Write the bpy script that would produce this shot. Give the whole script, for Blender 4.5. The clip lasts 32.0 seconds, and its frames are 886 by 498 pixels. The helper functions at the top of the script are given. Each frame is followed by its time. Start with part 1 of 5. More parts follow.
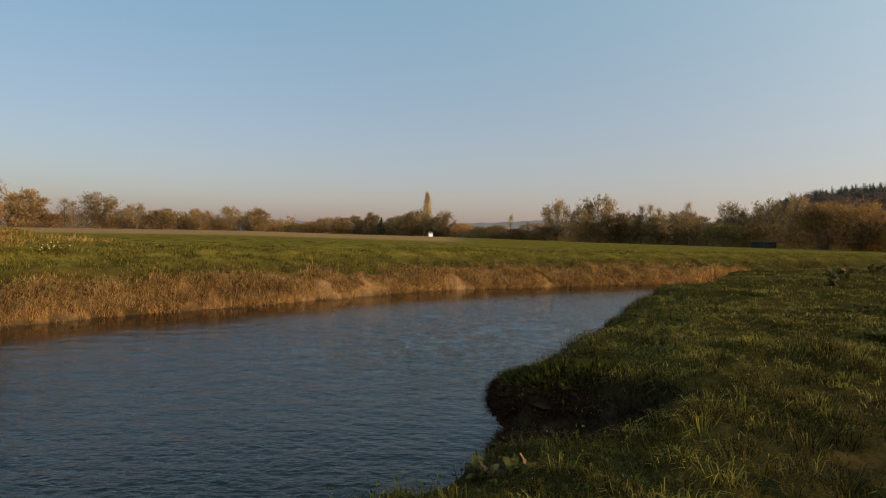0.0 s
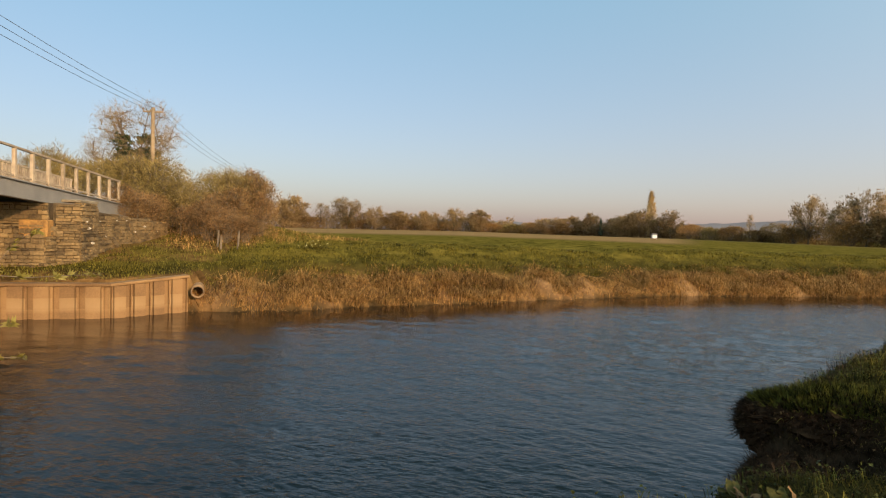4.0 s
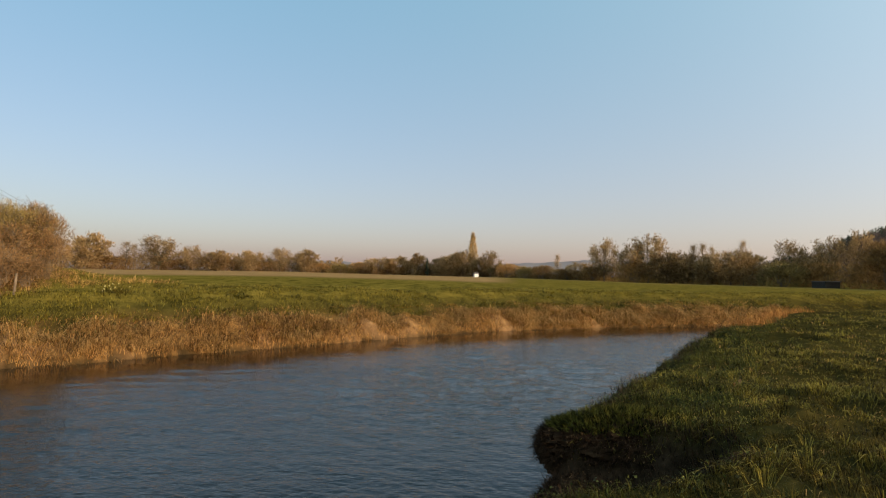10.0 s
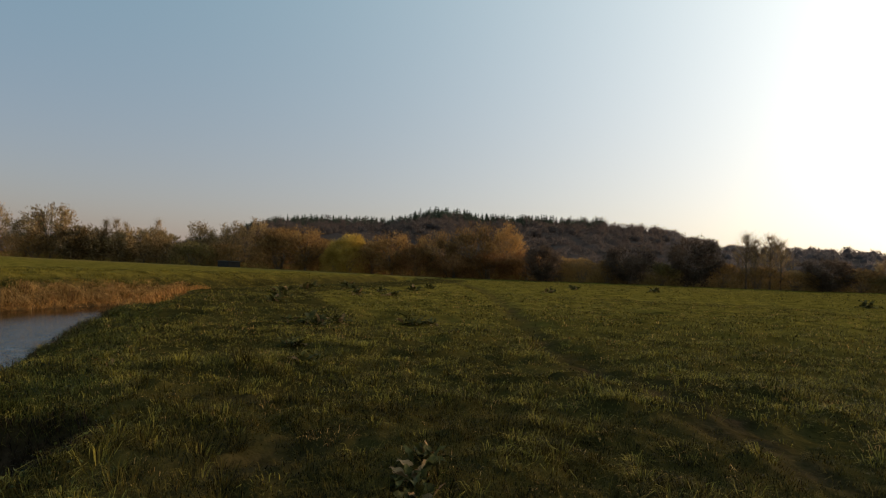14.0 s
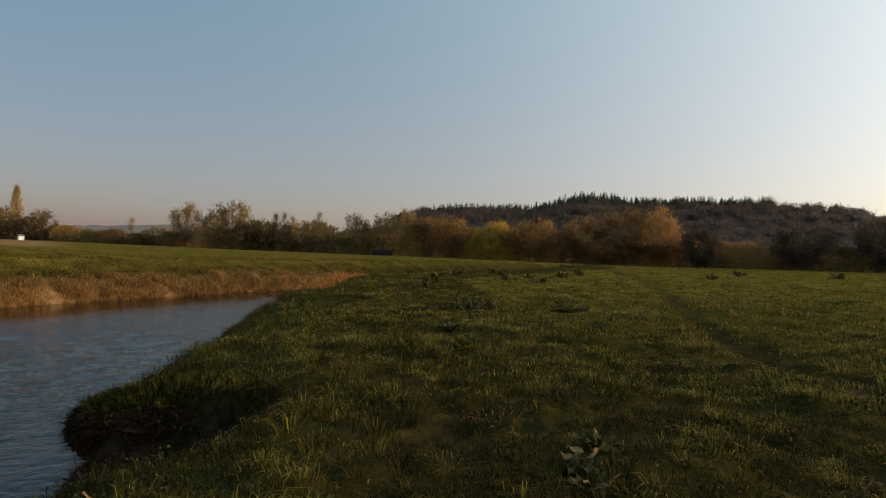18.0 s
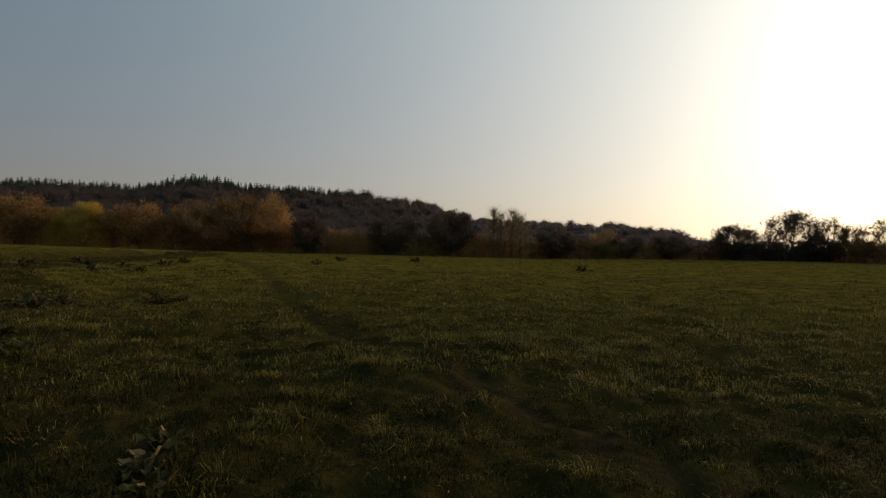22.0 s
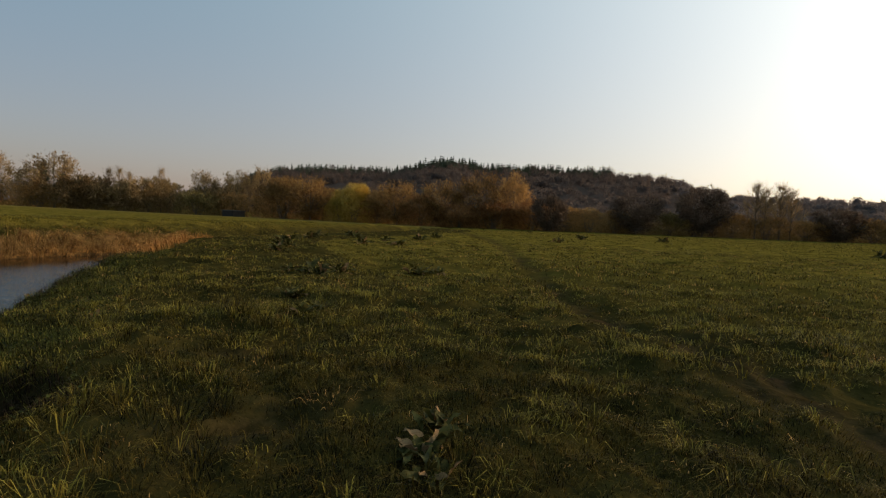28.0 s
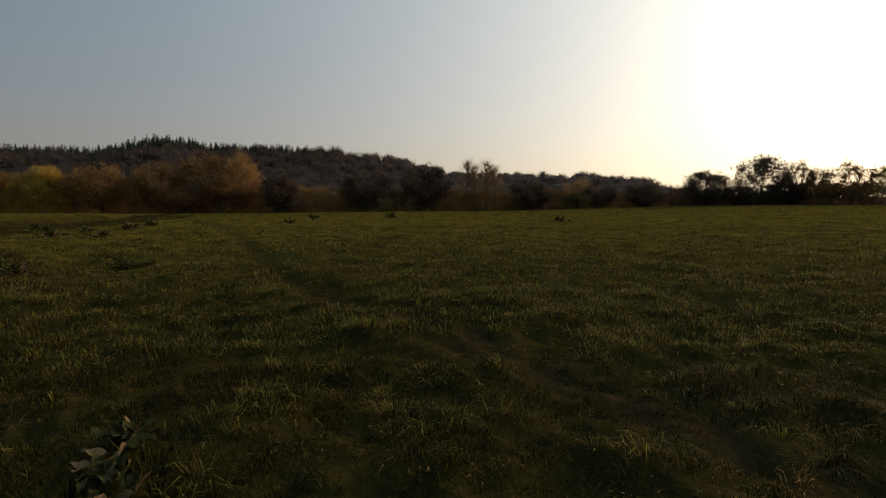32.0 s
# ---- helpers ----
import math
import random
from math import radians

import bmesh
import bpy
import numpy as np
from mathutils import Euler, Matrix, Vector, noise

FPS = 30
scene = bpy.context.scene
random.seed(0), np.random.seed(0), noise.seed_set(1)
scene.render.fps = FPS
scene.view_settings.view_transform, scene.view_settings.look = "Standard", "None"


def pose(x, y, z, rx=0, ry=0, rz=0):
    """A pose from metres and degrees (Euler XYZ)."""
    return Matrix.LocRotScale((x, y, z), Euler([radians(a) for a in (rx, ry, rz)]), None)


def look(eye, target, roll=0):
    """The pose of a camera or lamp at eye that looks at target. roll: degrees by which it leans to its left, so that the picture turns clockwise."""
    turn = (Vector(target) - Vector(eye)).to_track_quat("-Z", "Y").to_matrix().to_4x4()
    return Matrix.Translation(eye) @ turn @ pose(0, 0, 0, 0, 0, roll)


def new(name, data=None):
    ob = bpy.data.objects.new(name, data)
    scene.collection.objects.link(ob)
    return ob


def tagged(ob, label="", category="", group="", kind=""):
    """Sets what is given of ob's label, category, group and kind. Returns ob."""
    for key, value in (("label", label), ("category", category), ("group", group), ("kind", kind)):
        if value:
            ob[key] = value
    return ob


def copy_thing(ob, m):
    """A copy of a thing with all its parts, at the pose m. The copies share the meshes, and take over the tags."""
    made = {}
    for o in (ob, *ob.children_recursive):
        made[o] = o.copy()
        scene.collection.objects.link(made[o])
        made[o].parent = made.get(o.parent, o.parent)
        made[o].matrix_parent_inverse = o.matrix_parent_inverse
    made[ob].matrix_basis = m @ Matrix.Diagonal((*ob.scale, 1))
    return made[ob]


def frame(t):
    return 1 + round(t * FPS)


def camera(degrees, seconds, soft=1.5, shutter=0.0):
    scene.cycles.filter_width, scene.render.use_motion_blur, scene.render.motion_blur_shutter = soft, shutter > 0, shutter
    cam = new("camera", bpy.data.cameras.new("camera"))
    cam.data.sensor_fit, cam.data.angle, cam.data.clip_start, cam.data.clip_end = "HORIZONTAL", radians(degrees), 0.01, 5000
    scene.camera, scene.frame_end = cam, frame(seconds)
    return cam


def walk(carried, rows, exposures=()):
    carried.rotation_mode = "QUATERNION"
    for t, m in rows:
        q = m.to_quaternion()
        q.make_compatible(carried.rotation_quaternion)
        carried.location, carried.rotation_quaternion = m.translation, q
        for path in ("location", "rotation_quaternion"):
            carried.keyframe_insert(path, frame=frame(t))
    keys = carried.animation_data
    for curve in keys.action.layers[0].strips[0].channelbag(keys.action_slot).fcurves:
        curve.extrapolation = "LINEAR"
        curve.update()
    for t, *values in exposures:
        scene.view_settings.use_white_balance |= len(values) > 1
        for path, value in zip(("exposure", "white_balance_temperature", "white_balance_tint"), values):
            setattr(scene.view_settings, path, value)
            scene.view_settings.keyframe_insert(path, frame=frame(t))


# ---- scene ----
cam = camera(73.80, 32.0, soft=1.15)
PATH = [
    (0.0, -0.000, 0.000, 1.600, 88.52, -1.03, 0.93),
    (0.5, -0.028, 0.011, 1.604, 88.08, -0.58, 4.27),
    (1.0, -0.051, -0.027, 1.618, 87.64, -0.46, 8.03),
    (1.5, -0.108, 0.012, 1.619, 87.22, -0.74, 13.13),
    (2.0, -0.138, 0.020, 1.613, 87.47, -1.15, 15.26),
    (2.5, -0.148, 0.015, 1.618, 87.70, -1.23, 15.53),
    (3.0, -0.170, 0.022, 1.611, 87.67, -1.21, 16.98),
    (3.5, -0.174, 0.004, 1.614, 87.85, -1.23, 19.09),
    (4.0, -0.194, -0.001, 1.589, 88.20, -1.24, 21.80),
    (4.5, -0.208, 0.005, 1.609, 88.17, -1.50, 23.01),
    (6.5, -0.175, 0.004, 1.615, 89.23, -2.10, 21.49),
    (7.0, -0.174, 0.008, 1.612, 89.70, -2.39, 20.82),
    (7.5, -0.168, 0.014, 1.607, 89.71, -1.96, 20.17),
    (8.0, -0.149, 0.011, 1.610, 89.66, -1.72, 18.93),
    (8.5, -0.115, -0.005, 1.626, 89.88, -1.46, 17.17),
    (9.0, -0.056, -0.004, 1.623, 91.15, -1.02, 14.16),
    (9.5, -0.039, 0.002, 1.625, 92.35, -0.87, 10.71),
    (10.0, 0.014, 0.007, 1.615, 92.37, -0.86, 5.36),
    (10.5, 0.096, 0.124, 1.612, 91.83, -1.08, -2.03),
    (11.0, 0.149, 0.053, 1.611, 91.31, -1.48, -10.81),
    (11.5, 0.212, -0.017, 1.598, 90.87, -2.17, -18.97),
    (12.0, 0.267, -0.050, 1.616, 91.11, -2.43, -25.80),
    (12.5, 0.348, -0.077, 1.614, 91.29, -2.59, -32.79),
    (13.0, 0.393, -0.154, 1.639, 91.72, -2.65, -39.51),
    (13.5, 0.460, -0.208, 1.644, 92.32, -2.70, -45.79),
    (15.5, 0.492, -0.194, 1.630, 91.47, -2.39, -48.41),
    (16.0, 0.494, -0.192, 1.621, 91.03, -2.37, -48.18),
    (16.5, 0.472, -0.185, 1.619, 90.65, -2.32, -46.27),
    (17.0, 0.451, -0.139, 1.614, 90.17, -2.35, -43.14),
    (17.5, 0.416, -0.100, 1.614, 89.96, -2.11, -37.98),
    (18.0, 0.370, -0.072, 1.611, 90.08, -1.84, -33.34),
    (18.5, 0.371, -0.048, 1.603, 89.83, -2.02, -30.86),
    (19.0, 0.438, -0.092, 1.602, 89.84, -1.91, -37.91),
    (19.5, 0.476, -0.209, 1.617, 89.65, -1.47, -49.35),
    (20.0, 0.520, -0.341, 1.638, 90.05, -1.51, -60.82),
    (20.5, 0.518, -0.430, 1.654, 90.58, -1.68, -71.26),
    (21.0, 0.568, -0.412, 1.642, 90.53, -1.63, -74.46),
    (21.5, 0.558, -0.388, 1.640, 90.28, -1.63, -72.42),
    (22.0, 0.554, -0.350, 1.637, 89.99, -1.97, -69.55),
    (22.5, 0.539, -0.282, 1.627, 89.83, -2.41, -64.13),
    (23.0, 0.494, -0.203, 1.614, 89.50, -2.38, -55.83),
    (23.5, 0.431, -0.130, 1.611, 89.38, -2.26, -45.54),
    (24.0, 0.412, -0.079, 1.604, 89.52, -1.88, -36.23),
    (24.5, 0.436, -0.031, 1.583, 89.98, -1.76, -31.59),
    (26.5, 1.003, 0.486, 1.550, 88.29, -2.10, -35.53),
    (27.0, 1.035, 0.376, 1.562, 88.06, -2.81, -47.17),
    (27.5, 1.019, 0.409, 1.554, 87.49, -2.86, -46.35),
    (28.0, 1.010, 0.375, 1.557, 87.00, -2.57, -46.79),
    (28.5, 1.008, 0.331, 1.573, 86.89, -2.45, -50.62),
    (29.0, 0.998, 0.248, 1.581, 87.21, -2.27, -58.55),
    (29.5, 1.041, 0.198, 1.575, 87.19, -2.40, -65.84),
    (30.0, 1.105, 0.213, 1.569, 86.72, -2.02, -68.65),
    (30.5, 1.133, 0.181, 1.581, 86.64, -1.06, -69.07),
    (31.0, 1.184, 0.113, 1.572, 86.59, -0.45, -72.72),
    (31.5, 1.212, 0.168, 1.559, 86.22, -0.40, -74.90),
    (32.0, 1.204, 0.181, 1.555, 85.66, -0.17, -72.17),
]
EXPOSURES = [(0.0, -0.25), (1.0, 0.04), (2.0, 0.08), (3.0, 0.12), (4.0, 0.11), (7.0, 0.12), (8.0, 0.1), (9.0, 0.12), (10.0, 0.05), (11.0, 0.02), (12.0, -0.1), (13.0, -0.36), (16.0, -0.82), (17.0, -0.8),
             (18.0, -0.62), (19.0, -0.48), (20.0, -0.86), (21.0, -1.2), (22.0, -1.45), (23.0, -1.24), (24.0, -0.82), (27.0, -0.52), (28.0, -0.6), (29.0, -0.82), (30.0, -1.06), (31.0, -1.19), (32.0, -1.34)]
walk(cam, [(t, pose(*p)) for t, *p in PATH], EXPOSURES)

# ---- light ----
SUN_AZ, SUN_EL = -122.0, 14.0          # degrees to the left of +y, degrees above the horizon
world = bpy.data.worlds.new("evening_sky")
scene.world = world
world.use_nodes = True
wn = world.node_tree.nodes
wl = world.node_tree.links
sky = wn.new("ShaderNodeTexSky")
sky.sky_type = "NISHITA"
sky.sun_disc = False
sky.sun_elevation = radians(SUN_EL)
sky.sun_rotation = radians(-SUN_AZ)
sky.air_density, sky.dust_density, sky.ozone_density = 1.0, 1.8, 2.0
# evening haze: pale towards the horizon, blue higher up, with a wide cream glow round the sun
def sky_math(kind, a, b=None):
    k = wn.new("ShaderNodeMath")
    k.operation = kind
    for slot, value in zip(k.inputs, (a, b)):
        if isinstance(value, (int, float)):
            slot.default_value = value
        elif value is not None:
            wl.new(value, slot)
    if kind == "MULTIPLY_ADD":
        k.inputs[2].default_value = 0.5
    return k.outputs[0]


def sky_add(base, weight, colour):
    k = wn.new("ShaderNodeVectorMath")
    k.operation = "MULTIPLY_ADD"
    k.inputs[0].default_value = colour
    wl.new(weight, k.inputs[1])
    wl.new(base, k.inputs[2])
    return k.outputs[0]


way = wn.new("ShaderNodeTexCoord").outputs["Generated"]
split = wn.new("ShaderNodeSeparateXYZ")
wl.new(way, split.inputs[0])
low = sky_math("EXPONENT", sky_math("MULTIPLY", sky_math("MAXIMUM", split.outputs["Z"], 0.0), -3.18))
high = sky_math("SUBTRACT", 1.0, low)
dot = wn.new("ShaderNodeVectorMath")
dot.operation = "DOT_PRODUCT"
dot.inputs[1].default_value = (-math.sin(radians(SUN_AZ)) * math.cos(radians(SUN_EL)), math.cos(radians(SUN_AZ)) * math.cos(radians(SUN_EL)), math.sin(radians(SUN_EL)))
wl.new(way, dot.inputs[0])
glow = sky_math("EXPONENT", sky_math("MULTIPLY", sky_math("ARCCOSINE", sky_math("MINIMUM", dot.outputs["Value"], 0.9999)), -1 / radians(22.5)))
low_haze = sky_math("EXPONENT", sky_math("MULTIPLY", sky_math("MAXIMUM", split.outputs["Z"], 0.0), -5.0))
away = sky_math("POWER", sky_math("MULTIPLY_ADD", dot.outputs["Value"], -0.5), 2.0)
dusk = sky_math("MULTIPLY", low_haze, away)
tint = sky_add(sky_add(sky_add(sky_add(sky.outputs["Color"], low, (3.5, 2.15, 1.85)), high, (0.4, 2.75, 3.75)), glow, (62.0, 53.0, 38.5)), dusk, (-1.9, -2.05, -1.35))
tint = sky_add(tint, sky_math("MULTIPLY", away, sky_math("EXPONENT", sky_math("MULTIPLY", sky_math("MAXIMUM", split.outputs["Z"], 0.0), -9.0))), (-0.75, 0.6, 1.35))
tint = sky_add(tint, sky_math("MULTIPLY", away, low), (0.75, 0.05, -0.6))
tint = sky_add(tint, sky_math("MULTIPLY", glow, low_haze), (4.0, 0.0, -3.0))
toward_sun = sky_math("POWER", sky_math("MULTIPLY_ADD", dot.outputs["Value"], 0.5), 2.0)
tint = sky_add(tint, sky_math("MULTIPLY", toward_sun, sky_math("MULTIPLY_ADD", high, 0.5)), (2.6, 3.0, 3.5))
wl.new(tint, wn["Background"].inputs["Color"])
wn["Background"].inputs["Strength"].default_value = 0.10
sun = new("sun", bpy.data.lights.new("sun", "SUN"))
sun.data.energy, sun.data.angle, sun.data.color = 5.0, radians(0.6), (1.0, 0.63, 0.315)
sa, se = radians(SUN_AZ), radians(SUN_EL)
sun.matrix_world = look((0, 0, 0), (math.sin(sa) * math.cos(se), -math.cos(sa) * math.cos(se), -math.sin(se)))
sun.location = (0, 0, 60)


# ---- materials ----
def rgb(c):
    return (c[0], c[1], c[2], 1.0)


def surface(name, a, b, scale=6.0, rough=0.85, bump=0.3, fine=60.0, island=0.0, obj=0.0, metal=0.0, through_light=0.0, spec=0.3):
    """Two-tone noisy surface; island / obj: how much each piece or each object differs in tone."""
    m = bpy.data.materials.new(name)
    m.use_nodes = True
    n, l = m.node_tree.nodes, m.node_tree.links
    bs = n["Principled BSDF"]
    geo = n.new("ShaderNodeNewGeometry")
    t1 = n.new("ShaderNodeTexNoise")
    t1.inputs["Scale"].default_value = scale
    t1.inputs["Detail"].default_value = 6
    l.new(geo.outputs["Position"], t1.inputs["Vector"])
    t2 = n.new("ShaderNodeTexNoise")
    t2.inputs["Scale"].default_value = fine
    t2.inputs["Detail"].default_value = 4
    l.new(geo.outputs["Position"], t2.inputs["Vector"])
    add = n.new("ShaderNodeMath")
    add.operation = "MULTIPLY_ADD"
    l.new(t2.outputs["Fac"], add.inputs[0])
    add.inputs[1].default_value = 0.5
    l.new(t1.outputs["Fac"], add.inputs[2])
    val = add.outputs[0]
    for amount, out in ((island, geo.outputs["Random Per Island"]), (obj, None)):
        if amount:
            if out is None:
                out = n.new("ShaderNodeObjectInfo").outputs["Random"]
            k = n.new("ShaderNodeMath")
            k.operation = "MULTIPLY_ADD"
            l.new(out, k.inputs[0])
            k.inputs[1].default_value = amount
            l.new(val, k.inputs[2])
            k2 = n.new("ShaderNodeMath")
            k2.operation = "SUBTRACT"
            l.new(k.outputs[0], k2.inputs[0])
            k2.inputs[1].default_value = amount / 2
            val = k2.outputs[0]
    ramp = n.new("ShaderNodeValToRGB")
    ramp.color_ramp.elements[0].position, ramp.color_ramp.elements[0].color = 0.45, rgb(a)
    ramp.color_ramp.elements[1].position, ramp.color_ramp.elements[1].color = 1.05, rgb(b)
    l.new(val, ramp.inputs["Fac"])
    l.new(ramp.outputs["Color"], bs.inputs["Base Color"])
    bs.inputs["Roughness"].default_value = rough
    bs.inputs["Metallic"].default_value = metal
    bs.inputs["Specular IOR Level"].default_value = spec
    if bump:
        bp = n.new("ShaderNodeBump")
        bp.inputs["Strength"].default_value = bump
        bp.inputs["Distance"].default_value = 0.02
        l.new(add.outputs[0], bp.inputs["Height"])
        l.new(bp.outputs["Normal"], bs.inputs["Normal"])
    if through_light:
        tr = n.new("ShaderNodeBsdfTranslucent")
        l.new(ramp.outputs["Color"], tr.inputs["Color"])
        mix = n.new("ShaderNodeMixShader")
        mix.inputs["Fac"].default_value = through_light
        l.new(bs.outputs[0], mix.inputs[1])
        l.new(tr.outputs[0], mix.inputs[2])
        l.new(mix.outputs[0], n["Material Output"].inputs["Surface"])
    return m


# near turf; its dark tone also takes in the shade of backlit grass
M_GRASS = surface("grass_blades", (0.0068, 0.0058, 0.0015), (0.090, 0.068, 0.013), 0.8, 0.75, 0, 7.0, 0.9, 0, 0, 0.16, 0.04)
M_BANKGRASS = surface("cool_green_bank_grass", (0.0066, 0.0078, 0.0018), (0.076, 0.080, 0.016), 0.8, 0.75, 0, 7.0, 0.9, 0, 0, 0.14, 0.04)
# lusher grass, with the brightness of sunlit turf put into its colour
M_SUNLUSH = surface("sunlit_lush_grass", (0.019, 0.019, 0.004), (0.238, 0.194, 0.032), 0.7, 0.7, 0, 7.0, 0.8, 0, 0, 0.18, 0.06)
M_DRY = surface("dead_grass", (0.080, 0.042, 0.013), (0.58, 0.335, 0.112), 0.9, 0.85, 0, 7.0, 0.9, 0, 0, 0.15, 0.05)
M_REED = surface("reeds", (0.12, 0.052, 0.013), (0.33, 0.165, 0.048), 1.0, 0.85, 0, 7.0, 0.7, 0, 0, 0.1, 0.05)
M_WEED = surface("dock_leaf", (0.014, 0.018, 0.005), (0.080, 0.074, 0.020), 14.0, 0.75, 0.2, 60.0, 0.4, 0.4, 0, 0.2, 0.1)
M_BARK = surface("bark", (0.07, 0.054, 0.037), (0.20, 0.155, 0.105), 2.0, 0.9, 0.5, 20.0, 0, 0.2)
M_TWIG = surface("bare_twigs", (0.115, 0.080, 0.038), (0.36, 0.25, 0.118), 0.25, 0.9, 0, 3.0, 0.5, 0.4, 0, 0.3, 0.05)
M_TWIGBROWN = surface("brown_twigs", (0.130, 0.077, 0.029), (0.41, 0.245, 0.090), 0.25, 0.9, 0, 3.0, 0.6, 0.5, 0, 0.42, 0.05)
M_TWIGRED = surface("reddish_twigs", (0.140, 0.070, 0.028), (0.41, 0.21, 0.080), 0.25, 0.9, 0, 3.0, 0.6, 0.5, 0, 0.45, 0.05)
M_BRAMBLE = surface("bramble_stems", (0.070, 0.044, 0.021), (0.29, 0.18, 0.080), 0.9, 0.9, 0, 6.0, 0.8, 0.3, 0, 0.2, 0.05)
M_POPLAR = surface("poplar_twigs", (0.21, 0.15, 0.068), (0.52, 0.38, 0.175), 0.25, 0.9, 0, 3.0, 0.5, 0, 0, 0.35, 0.05)
M_WILLOW = surface("yellow_willow", (0.26, 0.17, 0.032), (0.56, 0.39, 0.085), 0.3, 0.8, 0, 3.0, 0.5, 0.2, 0, 0.4, 0.1)
M_BUD = surface("budding_twigs", (0.085, 0.068, 0.025), (0.31, 0.235, 0.085), 0.5, 0.9, 0, 3.0, 0.7, 0.2, 0, 0.2, 0.05)
M_DARKTWIG = surface("dark_twigs", (0.050, 0.037, 0.028), (0.15, 0.108, 0.078), 0.25, 0.9, 0, 3.0, 0.5, 0.4, 0, 0.25, 0.05)
M_IVY = surface("ivy", (0.03, 0.045, 0.015), (0.09, 0.11, 0.035), 0.6, 0.6, 0, 5.0, 0.5, 0.2, 0, 0.15, 0.3)
M_CONIFER = surface("conifer_needles", (0.022, 0.034, 0.022), (0.06, 0.075, 0.045), 0.05, 0.85, 0, 1.0, 0.5, 0, 0, 0.1, 0.1)
# far woods and hills: air haze is painted into these paler base colours
M_WOODS = surface("hazed_wood_twigs", (0.086, 0.068, 0.061), (0.118, 0.094, 0.083), 0.05, 0.95, 0, 0.9, 0.03, 0, 0, 0.5, 0.0)
M_HAZEWOODS = surface("pale_hazed_wood_twigs", (0.115, 0.100, 0.099), (0.145, 0.126, 0.124), 0.05, 0.95, 0, 0.6, 0.03, 0, 0, 0.5, 0.0)
M_FARHILL = surface("hazed_distant_hills", (0.13, 0.115, 0.115), (0.17, 0.15, 0.145), 0.004, 0.95, 0, 0.03)
# bank earth, its colour lowered to hold the undercut's shade
M_EARTH = surface("shaded_bank_earth", (0.012, 0.008, 0.005), (0.045, 0.029, 0.016), 3.0, 1.0, 1.0, 30.0, 0, 0, 0, 0, 0.0)
M_STONE = surface("rubble_stone", (0.046, 0.032, 0.016), (0.20, 0.138, 0.064), 1.3, 0.9, 0.9, 14.0, 0, 0.38)
M_MORTAR = surface("mortar", (0.040, 0.030, 0.017), (0.115, 0.086, 0.050), 5.0, 0.95, 0.6, 40.0)
M_LICHEN = surface("white_lichen", (0.30, 0.28, 0.23), (0.55, 0.52, 0.45), 9.0, 0.95, 0.4, 50.0)
M_COPING = surface("worn_coping", (0.10, 0.080, 0.052), (0.30, 0.25, 0.17), 2.0, 0.9, 0.8, 16.0)
M_CONCRETE = surface("ochre_stained_concrete", (0.085, 0.052, 0.022), (0.40, 0.215, 0.062), 2.4, 0.9, 0.9, 12.0)
M_STEEL = surface("grey_painted_steel", (0.15, 0.145, 0.135), (0.23, 0.22, 0.20), 1.2, 0.6, 0.05, 30.0)
M_DARK = surface("dark_void", (0.02, 0.018, 0.015), (0.04, 0.035, 0.03), 2.0, 0.95, 0, 30.0)
M_TIMBER = surface("pale_weathered_timber", (0.20, 0.155, 0.105), (0.37, 0.30, 0.215), 5.0, 0.85, 0.3, 60.0, 0, 0.3)
M_POLE = surface("creosoted_pole", (0.14, 0.10, 0.058), (0.27, 0.20, 0.12), 3.0, 0.85, 0.3, 40.0)
M_WIRE = surface("wire", (0.05, 0.05, 0.05), (0.09, 0.09, 0.09), 3.0, 0.6, 0, 40.0)
M_PIPE = surface("concrete_pipe", (0.11, 0.068, 0.034), (0.21, 0.14, 0.075), 5.0, 0.8, 0.2, 40.0)
M_WHITE = surface("whitewash", (0.72, 0.71, 0.68), (0.82, 0.81, 0.78), 0.5, 0.8, 0.05, 10.0)
M_ROOF = surface("slate_roof", (0.09, 0.085, 0.08), (0.18, 0.16, 0.15), 2.0, 0.8, 0.2, 10.0)
M_LEAFGREEN = surface("young_leaves", (0.10, 0.09, 0.018), (0.26, 0.22, 0.05), 8.0, 0.5, 0.1, 60.0, 0.4, 0, 0, 0.3, 0.2)
# dead stems, coloured darker so they add shade below the overhang
M_ROOT = surface("shaded_dead_stems", (0.010, 0.0065, 0.004), (0.050, 0.029, 0.015), 1.5, 0.9, 0, 9.0, 0.7, 0, 0, 0.1, 0.1)
M_FLOWER = surface("pale_yellow_petals", (0.62, 0.55, 0.2), (0.8, 0.76, 0.45), 20.0, 0.6, 0, 60.0, 0.2)
M_HERB = surface("herb_leaves", (0.008, 0.014, 0.003), (0.062, 0.072, 0.016), 3.0, 0.6, 0, 20.0, 0.7, 0, 0, 0.15, 0.15)
M_WITHERED = surface("withered_leaf", (0.09, 0.052, 0.022), (0.25, 0.16, 0.075), 14.0, 0.7, 0.2, 60.0, 0.3, 0.3, 0, 0.15, 0.1)


